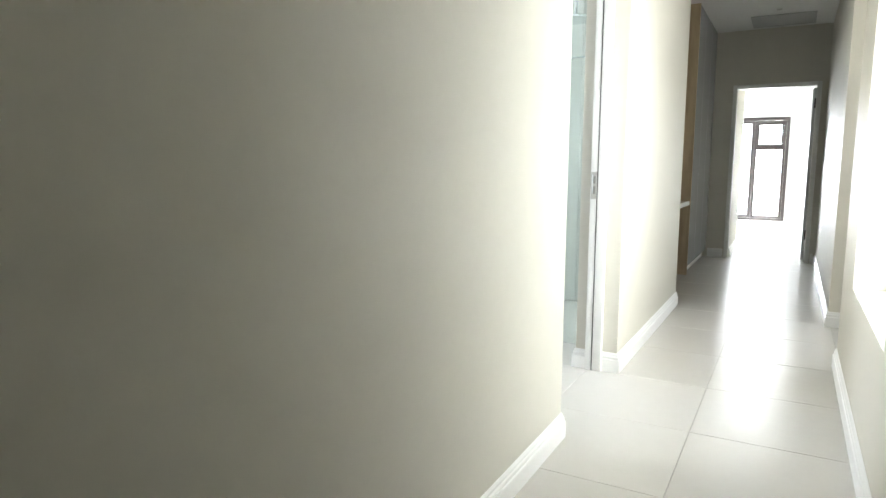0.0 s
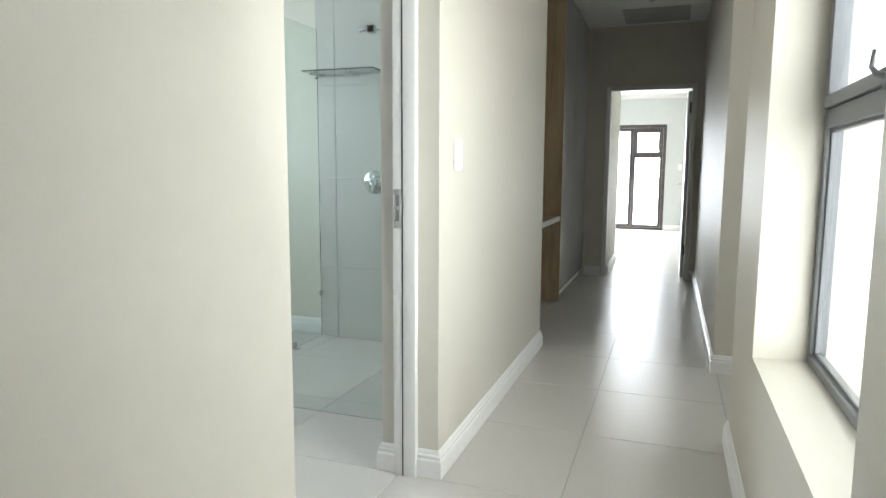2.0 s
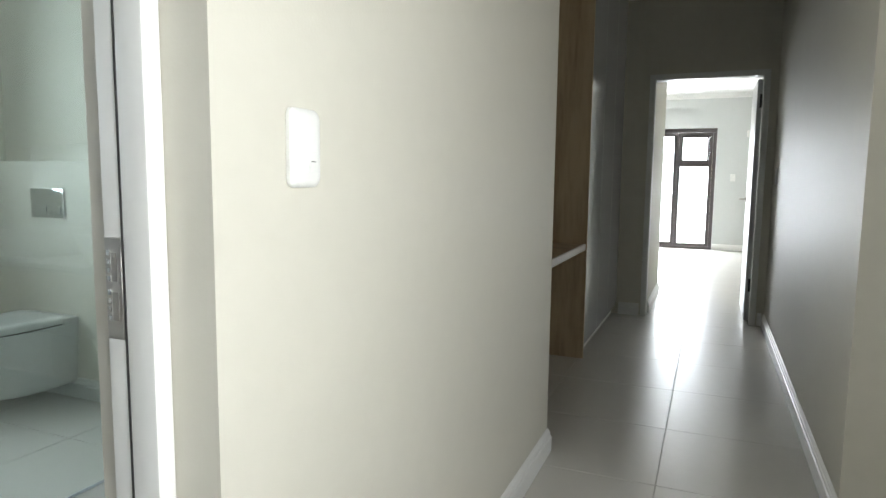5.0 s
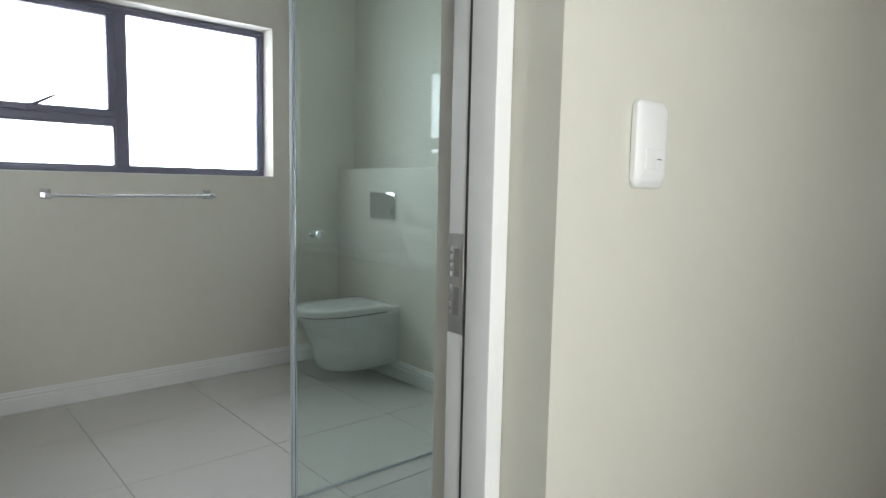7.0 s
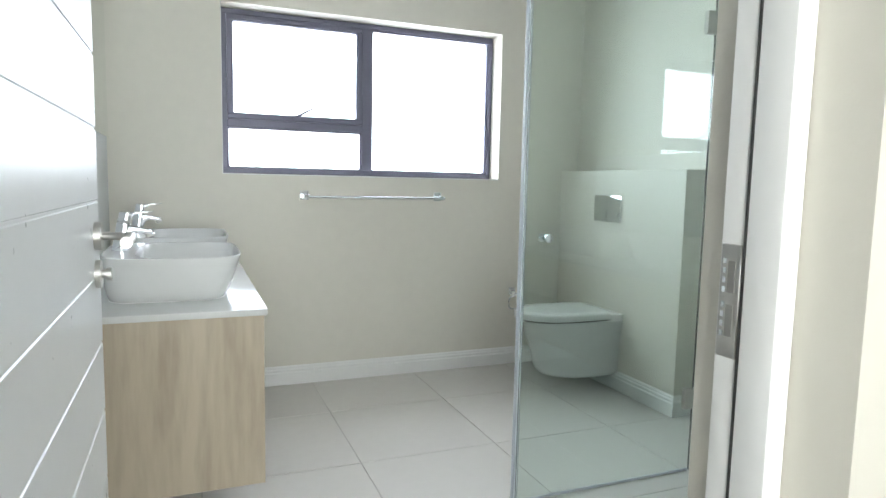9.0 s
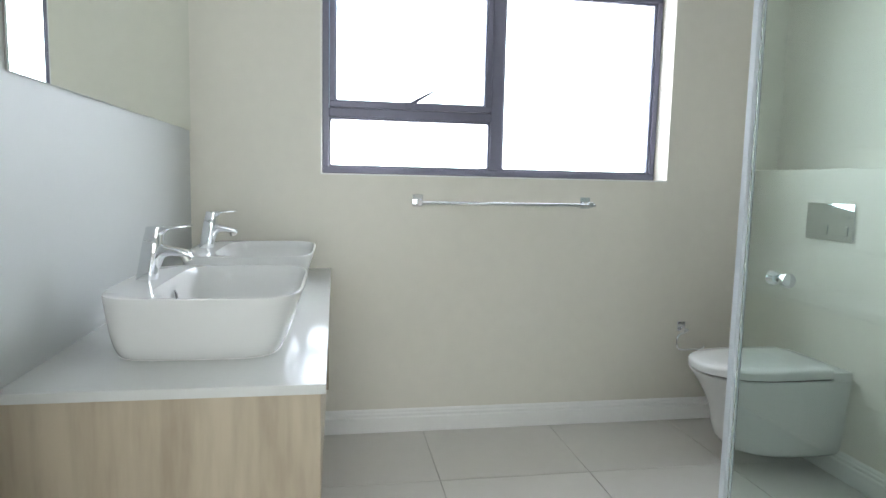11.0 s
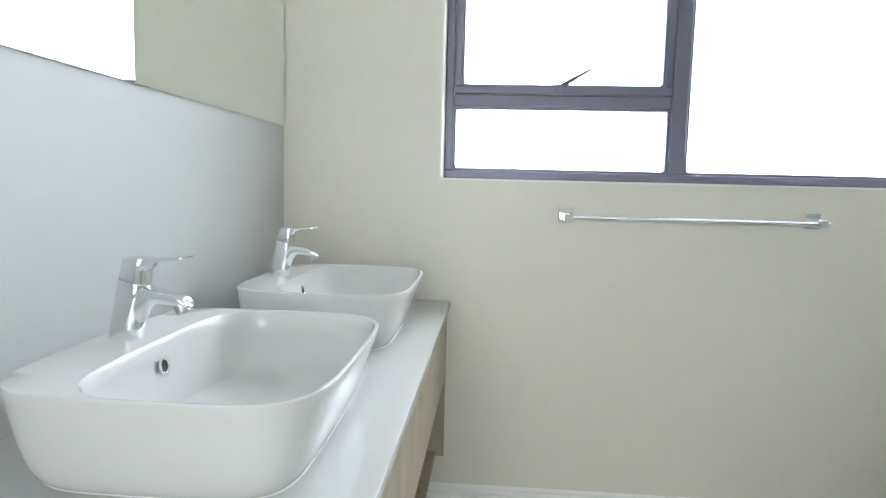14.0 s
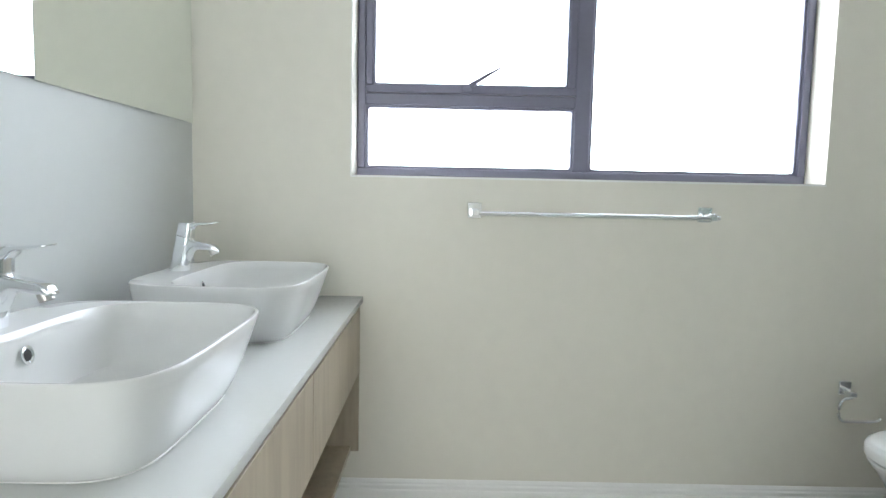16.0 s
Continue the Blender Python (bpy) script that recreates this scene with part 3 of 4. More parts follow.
def tap(x, label):
    """A single-lever mixer; its body leans forward a little."""
    y, z = 3.905, 0.9095
    t = thing("basin_tap", (x, y, z), label, "tap", group="taps on the basins")

    def soft(cx, cy, cz, hw, hl, lean=0.0, power=3.0, n=32):
        """A level ring, squarish and soft, tilted by lean along y."""
        out = []
        for k in range(n):
            a = 2 * math.pi * k / n
            ca, sa = math.cos(a), math.sin(a)
            u = hl * math.copysign(abs(sa) ** (2 / power), sa)
            out.append((cx + hw * math.copysign(abs(ca) ** (2 / power), ca), cy + u, cz + u * lean))
        return out

    body = []
    for f, hw, hl, dy in ((0, 0.0230, 0.0240, 0), (0.02, 0.0236, 0.0246, 0.0005), (0.25, 0.0226, 0.0236, 0.0045), (0.5, 0.0216, 0.0228, 0.0085), (0.75, 0.0212, 0.0224, 0.0125), (0.97, 0.0210, 0.0222, 0.0165), (1.0, 0.0202, 0.0214, 0.0170)):
        body.append(soft(x, y + dy, z + 0.094 * f, hw, hl, -0.28 * f))
    link("tap_body", loft_bm(body), chrome, t, smooth=True)

    spout = []
    for hw, top, bot, yy in ((0.0195, 0.094, 0.012, 0.006), (0.0192, 0.092, 0.030, 0.026), (0.0188, 0.090, 0.050, 0.034), (0.0183, 0.0875, 0.0595, 0.044), (0.0178, 0.084, 0.0610, 0.057), (0.0172, 0.080, 0.0590, 0.075), (0.0166, 0.0765, 0.0570, 0.091), (0.0158, 0.0735, 0.0560, 0.100), (0.0140, 0.0700, 0.0565, 0.104), (0.008, 0.0660, 0.0590, 0.1055)):
        h, c = (top - bot) / 2, (top + bot) / 2
        ring = []
        for k in range(28):
            a = 2 * math.pi * k / 28
            ca, sa = math.cos(a), math.sin(a)
            ring.append((x + hw * math.copysign(abs(ca) ** 0.62, ca), y + yy - 0.004 * sa, z + c + h * math.copysign(abs(sa) ** 0.62, sa)))
        spout.append(ring)
    sp = link("spout", loft_bm(spout), chrome, t, smooth=True)
    link("aerator", tube_bm([(x, y + 0.090, z + 0.060), (x, y + 0.0945, z + 0.048), (x, y + 0.095, z + 0.0465)], [0.0118, 0.0115, 0.009], 20), steel, sp, smooth=True)
    link("cap_joint", loft_bm([soft(x, y + 0.0170, z + 0.0935, 0.0200, 0.0212, -0.28), soft(x, y + 0.0173, z + 0.0956, 0.0200, 0.0212, -0.28)]), steel, t, "thin dull joint under the lever cap", smooth=True)
    cap = []
    for dz, hw, hl, dy, lean in ((0.0955, 0.0202, 0.0214, 0.0174, -0.28), (0.0963, 0.0208, 0.0221, 0.0176, -0.28), (0.108, 0.0205, 0.0212, 0.0192, -0.12), (0.120, 0.0200, 0.0205, 0.0212, 0.0), (0.1290, 0.0196, 0.0215, 0.0232, 0.03), (0.1315, 0.0184, 0.0205, 0.0235, 0.03), (0.1323, 0.0150, 0.0170, 0.0235, 0.03)):
        cap.append(soft(x, y + dy, z + dz, hw, hl, lean))
    link("lever_cap", loft_bm(cap), chrome, t, smooth=True)
    lev = []
    for yy, hw, top, th in ((0.030, 0.0180, 0.1317, 0.026), (0.044, 0.0178, 0.1322, 0.0170), (0.050, 0.0176, 0.1324, 0.0095), (0.060, 0.0172, 0.1328, 0.0065), (0.078, 0.0160, 0.1336, 0.0055), (0.094, 0.0140, 0.1348, 0.0045), (0.105, 0.0115, 0.1362, 0.0032), (0.109, 0.0070, 0.1368, 0.0020)):
        ring = []
        for k in range(20):
            a = 2 * math.pi * k / 20
            ca, sa = math.cos(a), math.sin(a)
            ring.append((x + hw * math.copysign(abs(ca) ** 0.5, ca), y + yy, z + top - th / 2 + th / 2 * math.copysign(abs(sa) ** 0.5, sa)))
        lev.append(ring)
    link("lever", loft_bm(lev), chrome, t, smooth=True)
    return t


VX0, VX1, VY1, VZ = XW + 0.003, -1.928, 4.333, 0.768
van = thing("vanity_unit", ((VX0 + VX1) / 2, 4.05, 0.215), "pale oak laminate wall-hung vanity with two drawers above an open shelf", "vanity unit")
part("side_panel", [((VX1 - 0.018, YS + 0.002, 0.215), (VX1, VY1 - 0.003, VZ - 0.0205))], vanity_wood, van, bevel=0.001)
part("side_panel", [((VX0, YS + 0.014, 0.215), (VX0 + 0.018, VY1 - 0.003, VZ - 0.0205))], vanity_wood, van, bevel=0.001)
part("back_panel", [((VX0 + 0.019, YS + 0.014, 0.235), (VX1 - 0.019, YS + 0.03, VZ - 0.03))], vanity_wood, van)
part("bottom_shelf", [((VX0 + 0.019, YS + 0.014, 0.215), (VX1 - 0.019, VY1 - 0.03, 0.233))], vanity_wood, van, bevel=0.001)
part("drawer_base", [((VX0 + 0.019, YS + 0.032, 0.505), (VX1 - 0.019, VY1 - 0.035, 0.521))], vanity_wood, van)
# Rail coloured black to give the shadow gap below the countertop.
part("gap_shade_rail", [((VX0 + 0.019, VY1 - 0.055, 0.706), (VX1 - 0.019, VY1 - 0.035, VZ - 0.021))], dark_parts_and_shade, van, "recessed finger rail blackened for the shadow gap")
mid_x = (VX0 + VX1) / 2
for a, b in ((VX0 + 0.020, mid_x - 0.0015), (mid_x + 0.0015, VX1 - 0.020)):
    d = part("drawer", [((a + 0.004, YS + 0.05, 0.525), (b - 0.02, VY1 - 0.023, 0.705))], vanity_wood, van)
    part("drawer_front", [((a, VY1 - 0.022, 0.500), (b, VY1 - 0.003, 0.727))], vanity_wood, d, "pale oak drawer front", bevel=0.0012)
top = tagged(part("countertop", [((VX0, YS + 0.002, VZ - 0.02), (VX1 + 0.005, VY1 + 0.007, VZ))], stone_top, bevel=0.0015, steps=2), "thin white engineered stone countertop on the oak vanity", "countertop")
basin(-2.320, "white ceramic vessel basin on the vanity, nearer the door")
basin(-3.040, "white ceramic vessel basin on the vanity, nearer the window")
tap(-2.331, "chrome single-lever mixer tap on the basin nearer the door")
tap(-3.052, "chrome single-lever mixer tap on the basin nearer the window")

mirror = thing("wall_mirror", (-2.8, YS, 1.37), "large frameless wall mirror with a polished edge above the vanity", "mirror")
part("mirror_backing", [((XW + 0.012, YS + 0.0005, 1.353), (-2.037, YS + 0.003, 2.398))], steel, mirror)
part("mirror_glass", [((XW + 0.010, YS + 0.003, 1.351), (-2.035, YS + 0.008, 2.40))], mirror_mat, mirror, bevel=0.0012)

# towel rail on the west wall
rail = thing("towel_rail", (XW, 5.13, 1.075), "chrome towel rail with square wall plates below the window", "towel rail")
for y in (4.722, 5.518):
    part("wall_plate", [((XW + 0.0005, y - 0.024, 1.050), (XW + 0.009, y + 0.024, 1.103))], chrome, rail, bevel=0.002)
    part("bracket", [((XW + 0.009, y - 0.013, 1.058), (XW + 0.082, y + 0.013, 1.083))], chrome, rail, bevel=0.003)
link("bar", tube_bm([(XW + 0.071, 4.712, 1.068), (XW + 0.071, 5.541, 1.068)], 0.0082, 14), chrome, rail, smooth=True)

# toilet roll holder
HY = 6.050
holder = thing("toilet_roll_holder", (XW, HY, 0.46), "chrome toilet roll holder on the wall beside the toilet", "toilet roll holder")
part("wall_plate", [((XW + 0.0005, HY - 0.021, 0.451), (XW + 0.009, HY + 0.021, 0.499))], chrome, holder, bevel=0.002)
part("bracket", [((XW + 0.009, HY - 0.011, 0.456), (XW + 0.058, HY + 0.013, 0.474))], chrome, holder, bevel=0.003)
hp = [(XW + 0.052, HY, 0.456)]
for a in range(0, 91, 15):
    hp.append((XW + 0.052, HY - 0.012 - 0.033 * math.sin(radians(a)), 0.420 + 0.033 * math.cos(radians(a))))
for a in range(0, 91, 15):
    hp.append((XW + 0.052, HY - 0.021 - 0.024 * math.cos(radians(a)), 0.394 - 0.024 * math.sin(radians(a))))
hp += [(XW + 0.052, HY + 0.075, 0.370), (XW + 0.052, HY + 0.095, 0.374), (XW + 0.052, HY + 0.102, 0.382)]
link("roll_arm", tube_bm(hp, 0.0055, 12), chrome, holder, smooth=True)

# toilet
TX, TY = -3.030, 6.392
toilet = thing("toilet", (TX, 6.15, 0.08), "white wall-hung toilet with a closed lid on the boxed-in cistern wall", "toilet")


def d_ring(hw, length, z, front_pow=2.3, back=TY - 0.0005):
    """A D-shaped ring: flat at the wall, round at the front."""
    out = []
    straight = length * 0.42
    n = 26
    for k in range(n + 1):
        a = math.pi * k / n
        c, s = math.cos(a), math.sin(a)
        out.append((TX + hw * math.copysign(abs(c) ** (2 / front_pow), c), back - straight - (length - straight) * abs(s) ** (2 / front_pow), z))
    out.append((TX - hw, back - straight * 0.5, z))
    out.append((TX - hw + 0.004, back, z))
    out.append((TX + hw - 0.004, back, z))
    out.append((TX + hw, back - straight * 0.5, z))
    return out


rings = []
for z, hw, ln in ((0.078, 0.122, 0.32), (0.082, 0.138, 0.38), (0.094, 0.150, 0.42), (0.125, 0.158, 0.445), (0.18, 0.164, 0.460), (0.24, 0.168, 0.475), (0.29, 0.172, 0.495), (0.34, 0.178, 0.522), (0.380, 0.184, 0.550), (0.400, 0.187, 0.568), (0.408, 0.188, 0.572), (0.412, 0.185, 0.568)):
    rings.append(d_ring(hw, ln, z))
link("pan", loft_bm(rings), ceramic, toilet, smooth=True)
part("deck", [((TX - 0.183, TY - 0.084, 0.395), (TX + 0.183, TY - 0.0005, 0.444))], ceramic, toilet, bevel=0.006, steps=2)
# Black slab added as the shade between lid and pan.
link("lid_gap_shade", loft_bm([d_ring(0.178, 0.470, 0.4125, back=TY - 0.086), d_ring(0.178, 0.470, 0.420, back=TY - 0.086)]), dark_parts_and_shade, toilet, "thin black slab standing for the shade under the toilet lid")
lid = []
for z, ins in ((0.4195, 0.002), (0.422, 0), (0.444, 0), (0.452, 0.003), (0.458, 0.012), (0.461, 0.05), (0.462, 0.10)):
    lid.append(d_ring(0.189 - ins, 0.490 - ins * 1.5, z, back=TY - 0.0865))
link("lid", loft_bm(lid), ceramic, toilet, "closed white toilet lid", smooth=True)
for s in (-0.075, 0.075):
    link("lid_hinge", tube_bm([(TX + s - 0.014, TY - 0.080, 0.449), (TX + s + 0.014, TY - 0.080, 0.449)], 0.007, 12), chrome, toilet, smooth=True)

flush = thing("flush_plate", (TX, TY, 1.04), "polished chrome dual flush plate on the boxed-in wall", "flush plate")
part("plate", [((-3.156, TY - 0.010, 0.955), (-2.903, TY - 0.0005, 1.108))], chrome, flush, bevel=0.003, steps=2)
part("flush_button", [((-3.136, TY - 0.014, 0.978), (-3.033, TY - 0.0095, 1.018))], chrome, flush, bevel=0.0015)
part("flush_button", [((-3.027, TY - 0.014, 0.978), (-2.925, TY - 0.0095, 1.018))], chrome, flush, bevel=0.0015)

# shower enclosure
GX, GY, GT = -1.911, 5.208, 2.093
enc = thing("shower_enclosure", (GX, 5.8, 0), "frameless green-tinted glass shower enclosure with chrome fittings", "shower enclosure")


def glass_panel(name, lo, hi, label):
    ob = part(name, [(lo, hi)], shower_glass_mat, enc, label)
    ob.visible_shadow = False
    return ob


gdoor = glass_panel("glass_door", (GX - 0.004, GY + 0.012, 0.012), (GX + 0.004, 6.016, GT), "hinged clear glass shower door")
glass_panel("fixed_side_panel", (GX - 0.004, 6.021, 0.003), (GX + 0.004, 6.462, GT), "narrow fixed glass panel beside the shower door")
glass_panel("front_panel", (GX + 0.007, GY - 0.004, 0.003), (XB - 0.001, GY + 0.004, GT), "fixed glass shower panel facing the door")
part("door_seal", [((GX - 0.015, GY - 0.011, 0.012), (GX + 0.0050, GY + 0.0115, GT))], seal_mat, gdoor, "clear plastic seal along the glass edge", bevel=0.002)
part("bottom_seal", [((GX - 0.005, GY + 0.014, 0.002), (GX + 0.005, 6.014, 0.012))], seal_mat, gdoor)
for z in (0.31, 1.79):
    h = part("hinge", [((GX - 0.013, 5.972, z - 0.043), (GX + 0.013, 6.012, z + 0.043)), ((GX - 0.013, 6.024, z - 0.043), (GX + 0.013, 6.064, z + 0.043))], steel, enc, "square steel glass hinge", bevel=0.002)
    link("hinge_pin", tube_bm([(GX, 6.018, z - 0.038), (GX, 6.018, z + 0.038)], 0.008, 12), steel, h, smooth=True)
    part("wall_clamp", [((GX - 0.012, 6.424, z - 0.020), (GX + 0.012, 6.463, z + 0.020))], steel, enc, "steel glass clamp", bevel=0.002)
part("floor_clamp", [((GX - 0.012, 6.085, 0.001), (GX + 0.012, 6.125, 0.044)), ((GX + 0.0122, 6.085, 0.001), (GX + 0.045, 6.125, 0.007))], steel, enc, "steel glass clamp", bevel=0.002)
part("floor_clamp", [((-1.835, GY - 0.012, 0.001), (-1.793, GY + 0.012, 0.044)), ((-1.835, GY + 0.0122, 0.001), (-1.793, GY + 0.045, 0.007))], steel, enc, "steel glass clamp", bevel=0.002)
kn = link("door_knob", tube_bm([(GX - 0.030, 5.30, 0.972), (GX - 0.028, 5.30, 0.972), (GX - 0.012, 5.30, 0.972), (GX - 0.004, 5.30, 0.972)], [0.013, 0.016, 0.014, 0.008], 16), chrome, gdoor, "round chrome knob", smooth=True)
link("inner_knob", tube_bm([(GX + 0.004, 5.30, 0.972), (GX + 0.012, 5.30, 0.972), (GX + 0.028, 5.30, 0.972), (GX + 0.030, 5.30, 0.972)], [0.008, 0.014, 0.016, 0.013], 16), chrome, kn, smooth=True)

brace = thing("glass_brace", (-0.8, GY, 1.77), "slim chrome brace from the wall to the shower glass", "glass brace")
link("rod", tube_bm([(XB - 0.001, GY + 0.02, 1.775), (-0.93, GY + 0.02, 1.770)], 0.006, 12), chrome, brace, smooth=True)
part("clamp", [((-0.915, GY + 0.004, 1.755), (-0.875, GY + 0.030, 1.790))], steel, brace, bevel=0.004)
link("knob", tube_bm([(-0.93, GY + 0.02, 1.770), (-0.955, GY + 0.02, 1.769)], [0.006, 0.009], 12), chrome, brace, smooth=True)

gshelf = thing("glass_shelf", (-1.66, 6.4, 1.79), "small glass shower shelf on two chrome brackets", "glass shelf")
ob = part("shelf_plate", [((-1.900, 6.255, 1.790), (-1.40, 6.463, 1.798))], shower_glass_mat, gshelf, bevel=0.001)
ob.visible_shadow = False
for x in (-1.86, -1.60):
    part("bracket", [((x - 0.012, 6.300, 1.772), (x + 0.012, 6.463, 1.789))], chrome, gshelf, bevel=0.004)

mixer = thing("shower_mixer", (-1.480, 6.46, 1.085), "round chrome shower mixer with a lever on the tiled wall", "shower mixer")
link("mixer_plate", tube_bm([(-1.480, 6.4640, 1.085), (-1.480, 6.460, 1.085), (-1.480, 6.456, 1.085)], [0.082, 0.082, 0.074], 32), chrome, mixer, smooth=True)
link("mixer_body", tube_bm([(-1.480, 6.459, 1.085), (-1.480, 6.42, 1.085), (-1.480, 6.412, 1.085)], [0.033, 0.031, 0.025], 24), chrome, mixer, smooth=True)
part("mixer_lever", [((-1.492, 6.402, 1.010), (-1.468, 6.420, 1.090))], chrome, mixer, bevel=0.005)

head = thing("rain_shower", (-1.03, 5.83, 2.12), "round chrome rain shower head on a ceiling drop pipe", "shower")
link("drop_pipe", tube_bm([(-1.03, 5.83, CEIL - 0.001), (-1.03, 5.83, 2.16)], 0.011, 14), chrome, head, smooth=True)
link("ceiling_flange", tube_bm([(-1.03, 5.83, CEIL - 0.001), (-1.03, 5.83, CEIL - 0.012)], [0.033, 0.030], 20), chrome, head, smooth=True)
link("rose", tube_bm([(-1.03, 5.83, 2.165), (-1.03, 5.83, 2.150), (-1.03, 5.83, 2.138), (-1.03, 5.83, 2.125)], [0.02, 0.05, 0.130, 0.134], 32), chrome, head, smooth=True)

# ---- corridor things ----
sw = thing("light_switch", (XL, 4.975, 1.2), "white rounded double light switch plate on the corridor wall", "light switch")
rings = []
for d, ins in ((0.0, 0.002), (0.001, 0.0), (0.006, 0.0005), (0.0085, 0.004), (0.0095, 0.012)):
    bow = 0.0065 if d > 0.001 else 0.0
    rings.append([(XL + 0.0005 + d + bow * (1 - ((z - 1.222) / 0.062) ** 2), y, z) for y, z, _ in round_rect(4.934 + ins, 5.014 - ins, 1.160 + ins, 1.284 - ins, 0.014 - ins * 0.5, 0, 6)])
front = rings[-1]
for s_ in (0.75, 0.5, 0.25):
    rings.append([(XL + 0.0100 + 0.0065 * (1 - ((1.222 + (z - 1.222) * s_ - 1.222) / 0.062) ** 2), 4.974 + (y - 4.974) * s_, 1.222 + (z - 1.222) * s_) for _, y, z in front])
link("switch_plate", loft_bm(rings), plastic, sw, smooth=True)
part("rocker", [((XL + 0.0120, 4.9515, 1.186), (XL + 0.0165, 4.9725, 1.216))], plastic, sw, bevel=0.001)
part("rocker", [((XL + 0.0120, 4.9755, 1.186), (XL + 0.0165, 4.9965, 1.216))], plastic, sw, bevel=0.001)
part("indicator", [((XL + 0.0150, 4.979, 1.2005), (XL + 0.0169, 4.991, 1.2018))], dark_parts_and_shade, sw)

sw2 = thing("wall_switch", (XR, 9.55, 1.22), "small white switch near the bedroom door", "light switch")
part("switch_plate", [((XR - 0.010, 9.51, 1.17), (XR - 0.0005, 9.59, 1.29))], plastic, sw2, bevel=0.003)
part("rocker", [((XR - 0.013, 9.535, 1.21), (XR - 0.0095, 9.565, 1.25))], plastic, sw2, bevel=0.001)

hatch = thing("ceiling_hatch", (0.16, 9.45, CEIL), "flush grey ceiling hatch with a thin frame", "ceiling hatch")
hatch_mat = mat("hatch_grey", (0.50, 0.50, 0.49), 0.6, spread=0.03)
part("hatch_frame", [((-0.15, 9.16, CEIL - 0.008), (0.47, 9.185, CEIL - 0.0005)), ((-0.15, 9.735, CEIL - 0.008), (0.47, 9.76, CEIL - 0.0005)), ((-0.15, 9.186, CEIL - 0.008), (-0.125, 9.734, CEIL - 0.0005)), ((0.445, 9.186, CEIL - 0.008), (0.47, 9.734, CEIL - 0.0005))], hatch_mat, hatch)
part("hatch_panel", [((-0.124, 9.187, CEIL - 0.005), (0.444, 9.733, CEIL - 0.0005))], hatch_mat, hatch)

lamp = thing("downlight", (0.13, 8.9, CEIL), "small round recessed downlight, unlit", "ceiling light")
link("rim", tube_bm([(0.13, 8.9, CEIL - 0.0005), (0.13, 8.9, CEIL - 0.006)], [0.045, 0.042], 24), plastic, lamp, smooth=True)
link("bulb", tube_bm([(0.13, 8.9, CEIL - 0.0055), (0.13, 8.9, CEIL - 0.010)], [0.028, 0.026], 20), steel, lamp, "dull reflector bulb", smooth=True)

# desk in the niche and the tall cupboard
CX, CY0 = -0.545, 8.28
desk = thing("niche_worktop", (-0.86, 7.5, 0.77), "oak worktop with a white front edge across the wall niche", "worktop")
part("worktop_board", [((-1.149, YB + 0.001, 0.730), (-0.563, CY0 - 0.001, 0.768))], cupboard_wood, desk)
part("front_edge", [((-0.562, YB + 0.001, 0.728), (-0.548, CY0 - 0.001, 0.770))], trim_paint, desk, "white front edge strip", bevel=0.002)
tall = thing("tall_cupboard", (-0.84, 9.07, 0), "floor-to-ceiling cupboard with glossy white doors and oak side panel", "cupboard")
part("side_panel", [((-1.149, CY0, 0.001), (CX + 0.004, CY0 + 0.018, CEIL - 0.001))], cupboard_wood, tall, "oak side panel", bevel=0.001)
part("carcass", [((-1.149, CY0 + 0.019, 0.08), (CX - 0.022, YE - 0.002, CEIL - 0.001))], trim_paint, tall)
part("plinth", [((-1.14, CY0 + 0.019, 0.001), (CX - 0.04, YE - 0.002, 0.079))], trim_paint, tall)
for k in range(3):
    a = CY0 + 0.020 + k * 0.5275
    dr = part("cupboard_door", [((CX - 0.020, a, 0.085), (CX, a + 0.5245, CEIL - 0.006))], gloss_white, tall, "glossy white cupboard door", bevel=0.0015)

# bedroom wall switches
for x, z in ((0.52, 1.27),):
    bs = thing("bedroom_switch", (x, YF, z), "white switch plate on the bedroom wall beside the glazed door", "light switch")
    part("switch_plate", [((x - 0.04, YF - 0.009, z - 0.06), (x + 0.04, YF - 0.0005, z + 0.06))], plastic, bs, bevel=0.003)
    part("rocker", [((x - 0.012, YF - 0.012, z - 0.02), (x + 0.012, YF - 0.0085, z + 0.02))], plastic, bs, bevel=0.001)
al = thing("alarm_sensor", (0.74, YF, 2.02), "small white alarm sensor on the bedroom wall", "sensor")
part("sensor_body", [((0.705, YF - 0.04, 1.965), (0.765, YF - 0.0005, 2.075))], plastic, al, bevel=0.006, steps=2)


# ---- floor and wall tiles ----
TILE = 0.617


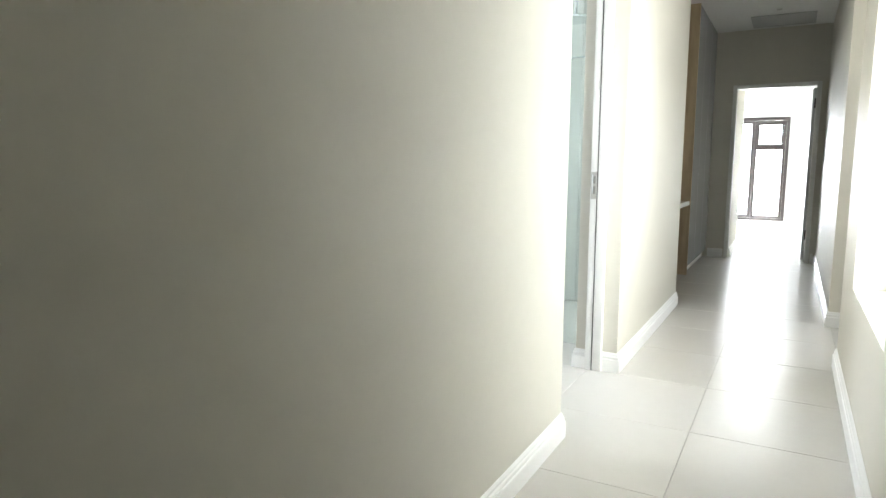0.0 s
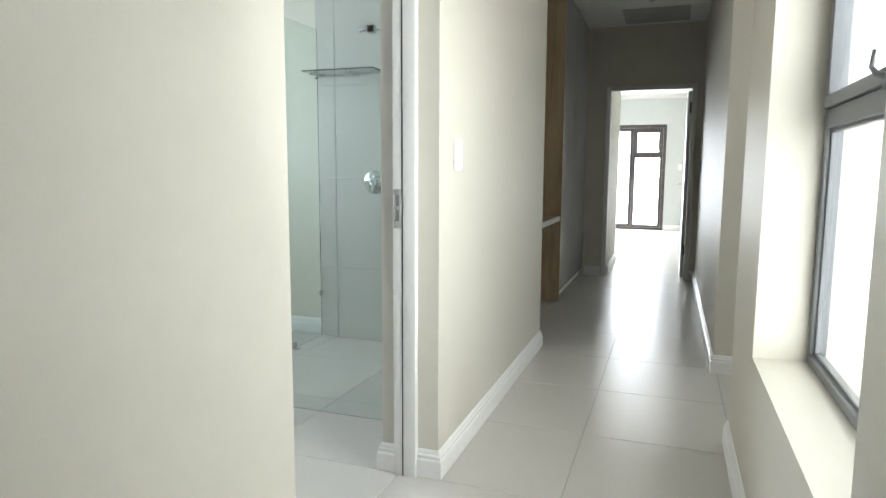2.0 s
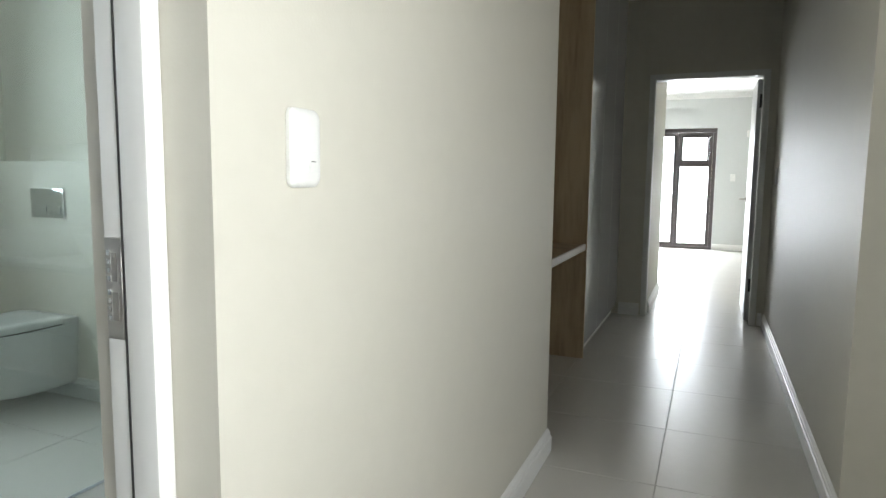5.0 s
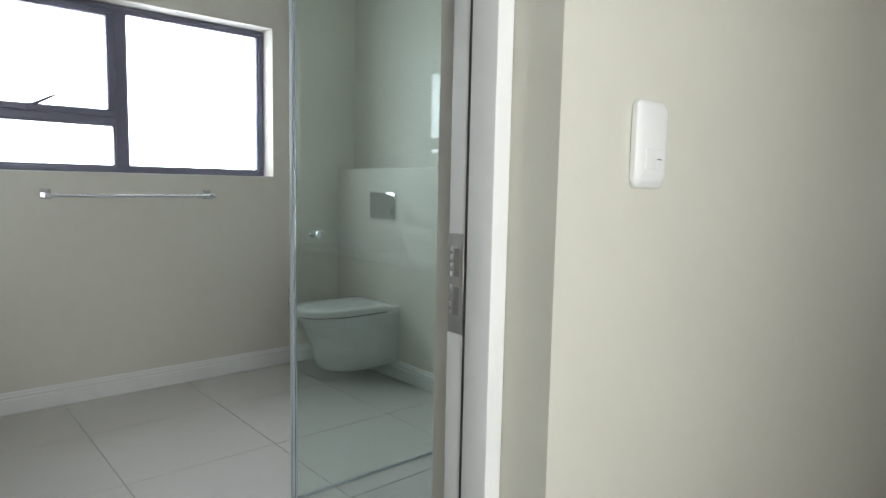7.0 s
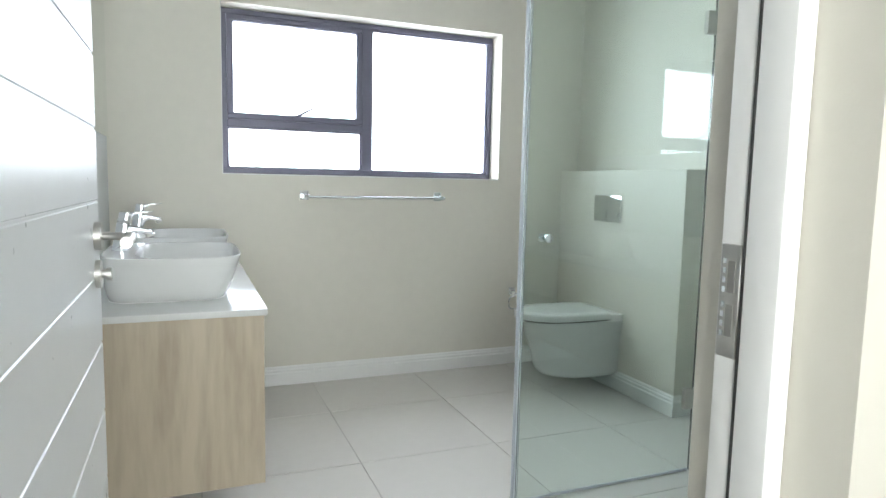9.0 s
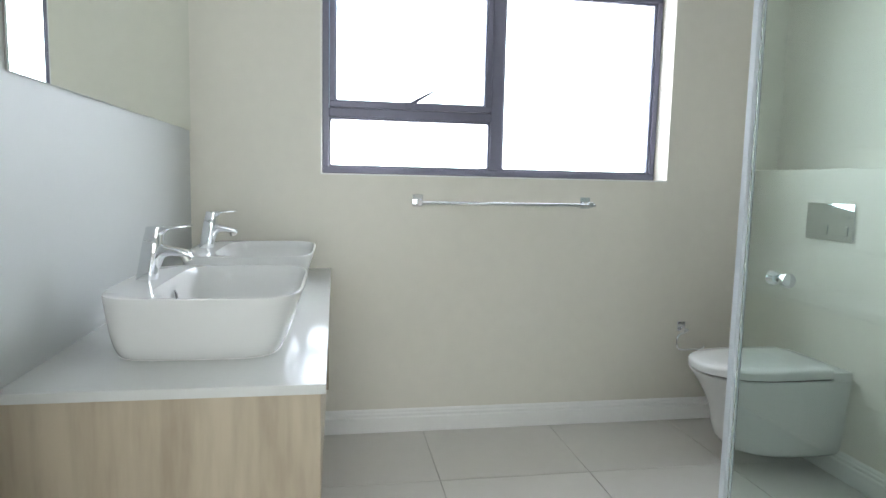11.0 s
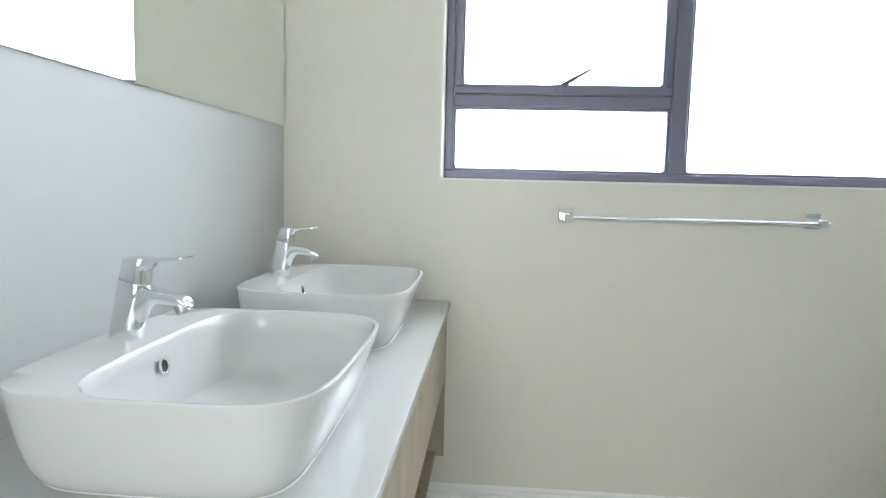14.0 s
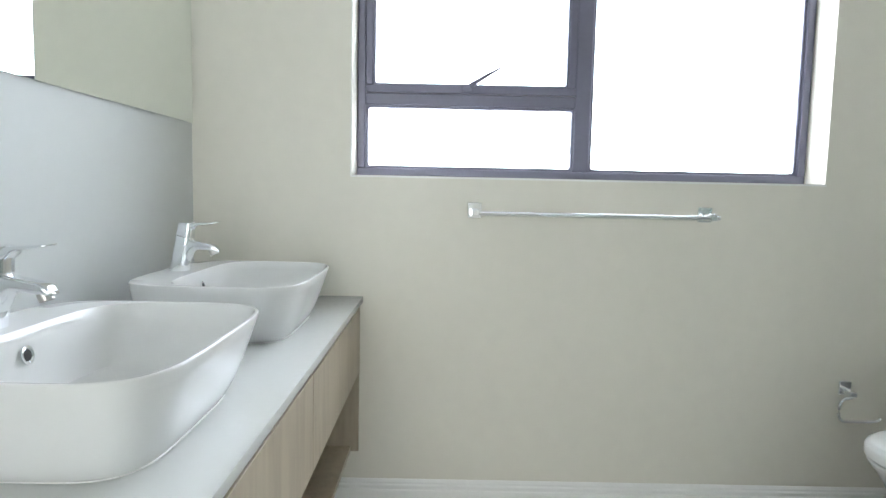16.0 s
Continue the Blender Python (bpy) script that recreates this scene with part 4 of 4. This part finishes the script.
def tile_mesh(name, w, h, axis="z", thick=0.0035, material=None):
    e = 0.0016
    bm = bmesh.new()
    lo = [(-w / 2, -h / 2, -thick), (w / 2, -h / 2, -thick), (w / 2, h / 2, -thick), (-w / 2, h / 2, -thick)]
    mid = [(x, y, -0.0012) for x, y, z in lo]
    tp = [(x * (1 - 2 * e / w), y * (1 - 2 * e / h), 0) for x, y, z in lo]
    loft_bm([lo, mid, tp], True, True, bm)
    me = bpy.data.meshes.new(name)
    bmesh.ops.recalc_face_normals(bm, faces=bm.faces)
    bm.to_mesh(me)
    bm.free()
    me.materials.append(material or tile_mat)
    return me


full_tile = tile_mesh("floor_tile", TILE - 0.003, TILE - 0.003)
rng = random.Random(4)
tiles = set()
for i in range(-8, 6):
    for j in range(-11, 21):
        cx, cy = 0.050 + (i + 0.5) * TILE, 4.765 + (j + 0.5) * TILE
        in_corridor = -0.72 < cx < 0.97 and cy < 10.2
        in_niche = -1.5 < cx < -0.3 and 6.5 < cy < 10.0
        in_recess = 0.6 < cx < 2.0 and 5.2 < cy < 6.8
        in_bath = -3.9 < cx < -0.4 and 3.6 < cy < 6.8
        in_bed = cy > 9.7 and -3.2 < cx < 2.2
        if in_corridor or in_niche or in_recess or in_bath or in_bed:
            t = new("floor_tile", full_tile)
            t.parent = floor
            t.location = (cx, cy, rng.uniform(-0.0004, 0.0))
            t.rotation_euler = (rng.uniform(-0.0006, 0.0006), rng.uniform(-0.0006, 0.0006), 0)

# shower tiles, on the north and east walls
x_edges = [-1.922, -1.778, -1.163, XB]
z_edges = [0.002, 0.500, 1.112, 1.724, 2.336, CEIL - 0.002]
for a, b in zip(x_edges, x_edges[1:]):
    for c, d in zip(z_edges, z_edges[1:]):
        me = tile_mesh("wall_tile", b - a - 0.003, d - c - 0.003, material=wall_tile_mat, thick=0.008)
        t = new("wall_tile", me)
        t.parent = build_out
        t.matrix_basis = Matrix.Translation(((a + b) / 2, 6.4645, (c + d) / 2)) @ pose(0, 0, 0, 90, 0, 0)
y_edges = [5.22, 5.85, 6.463]
for a, b in zip(y_edges, y_edges[1:]):
    for c, d in zip(z_edges, z_edges[1:]):
        me = tile_mesh("wall_tile", d - c - 0.003, b - a - 0.003, material=wall_tile_mat, thick=0.006)
        t = new("wall_tile", me)
        t.parent = wall_left
        t.matrix_basis = Matrix.Translation((XB - 0.0065, (a + b) / 2, (c + d) / 2)) @ pose(0, 0, 0, 0, -90, 0)
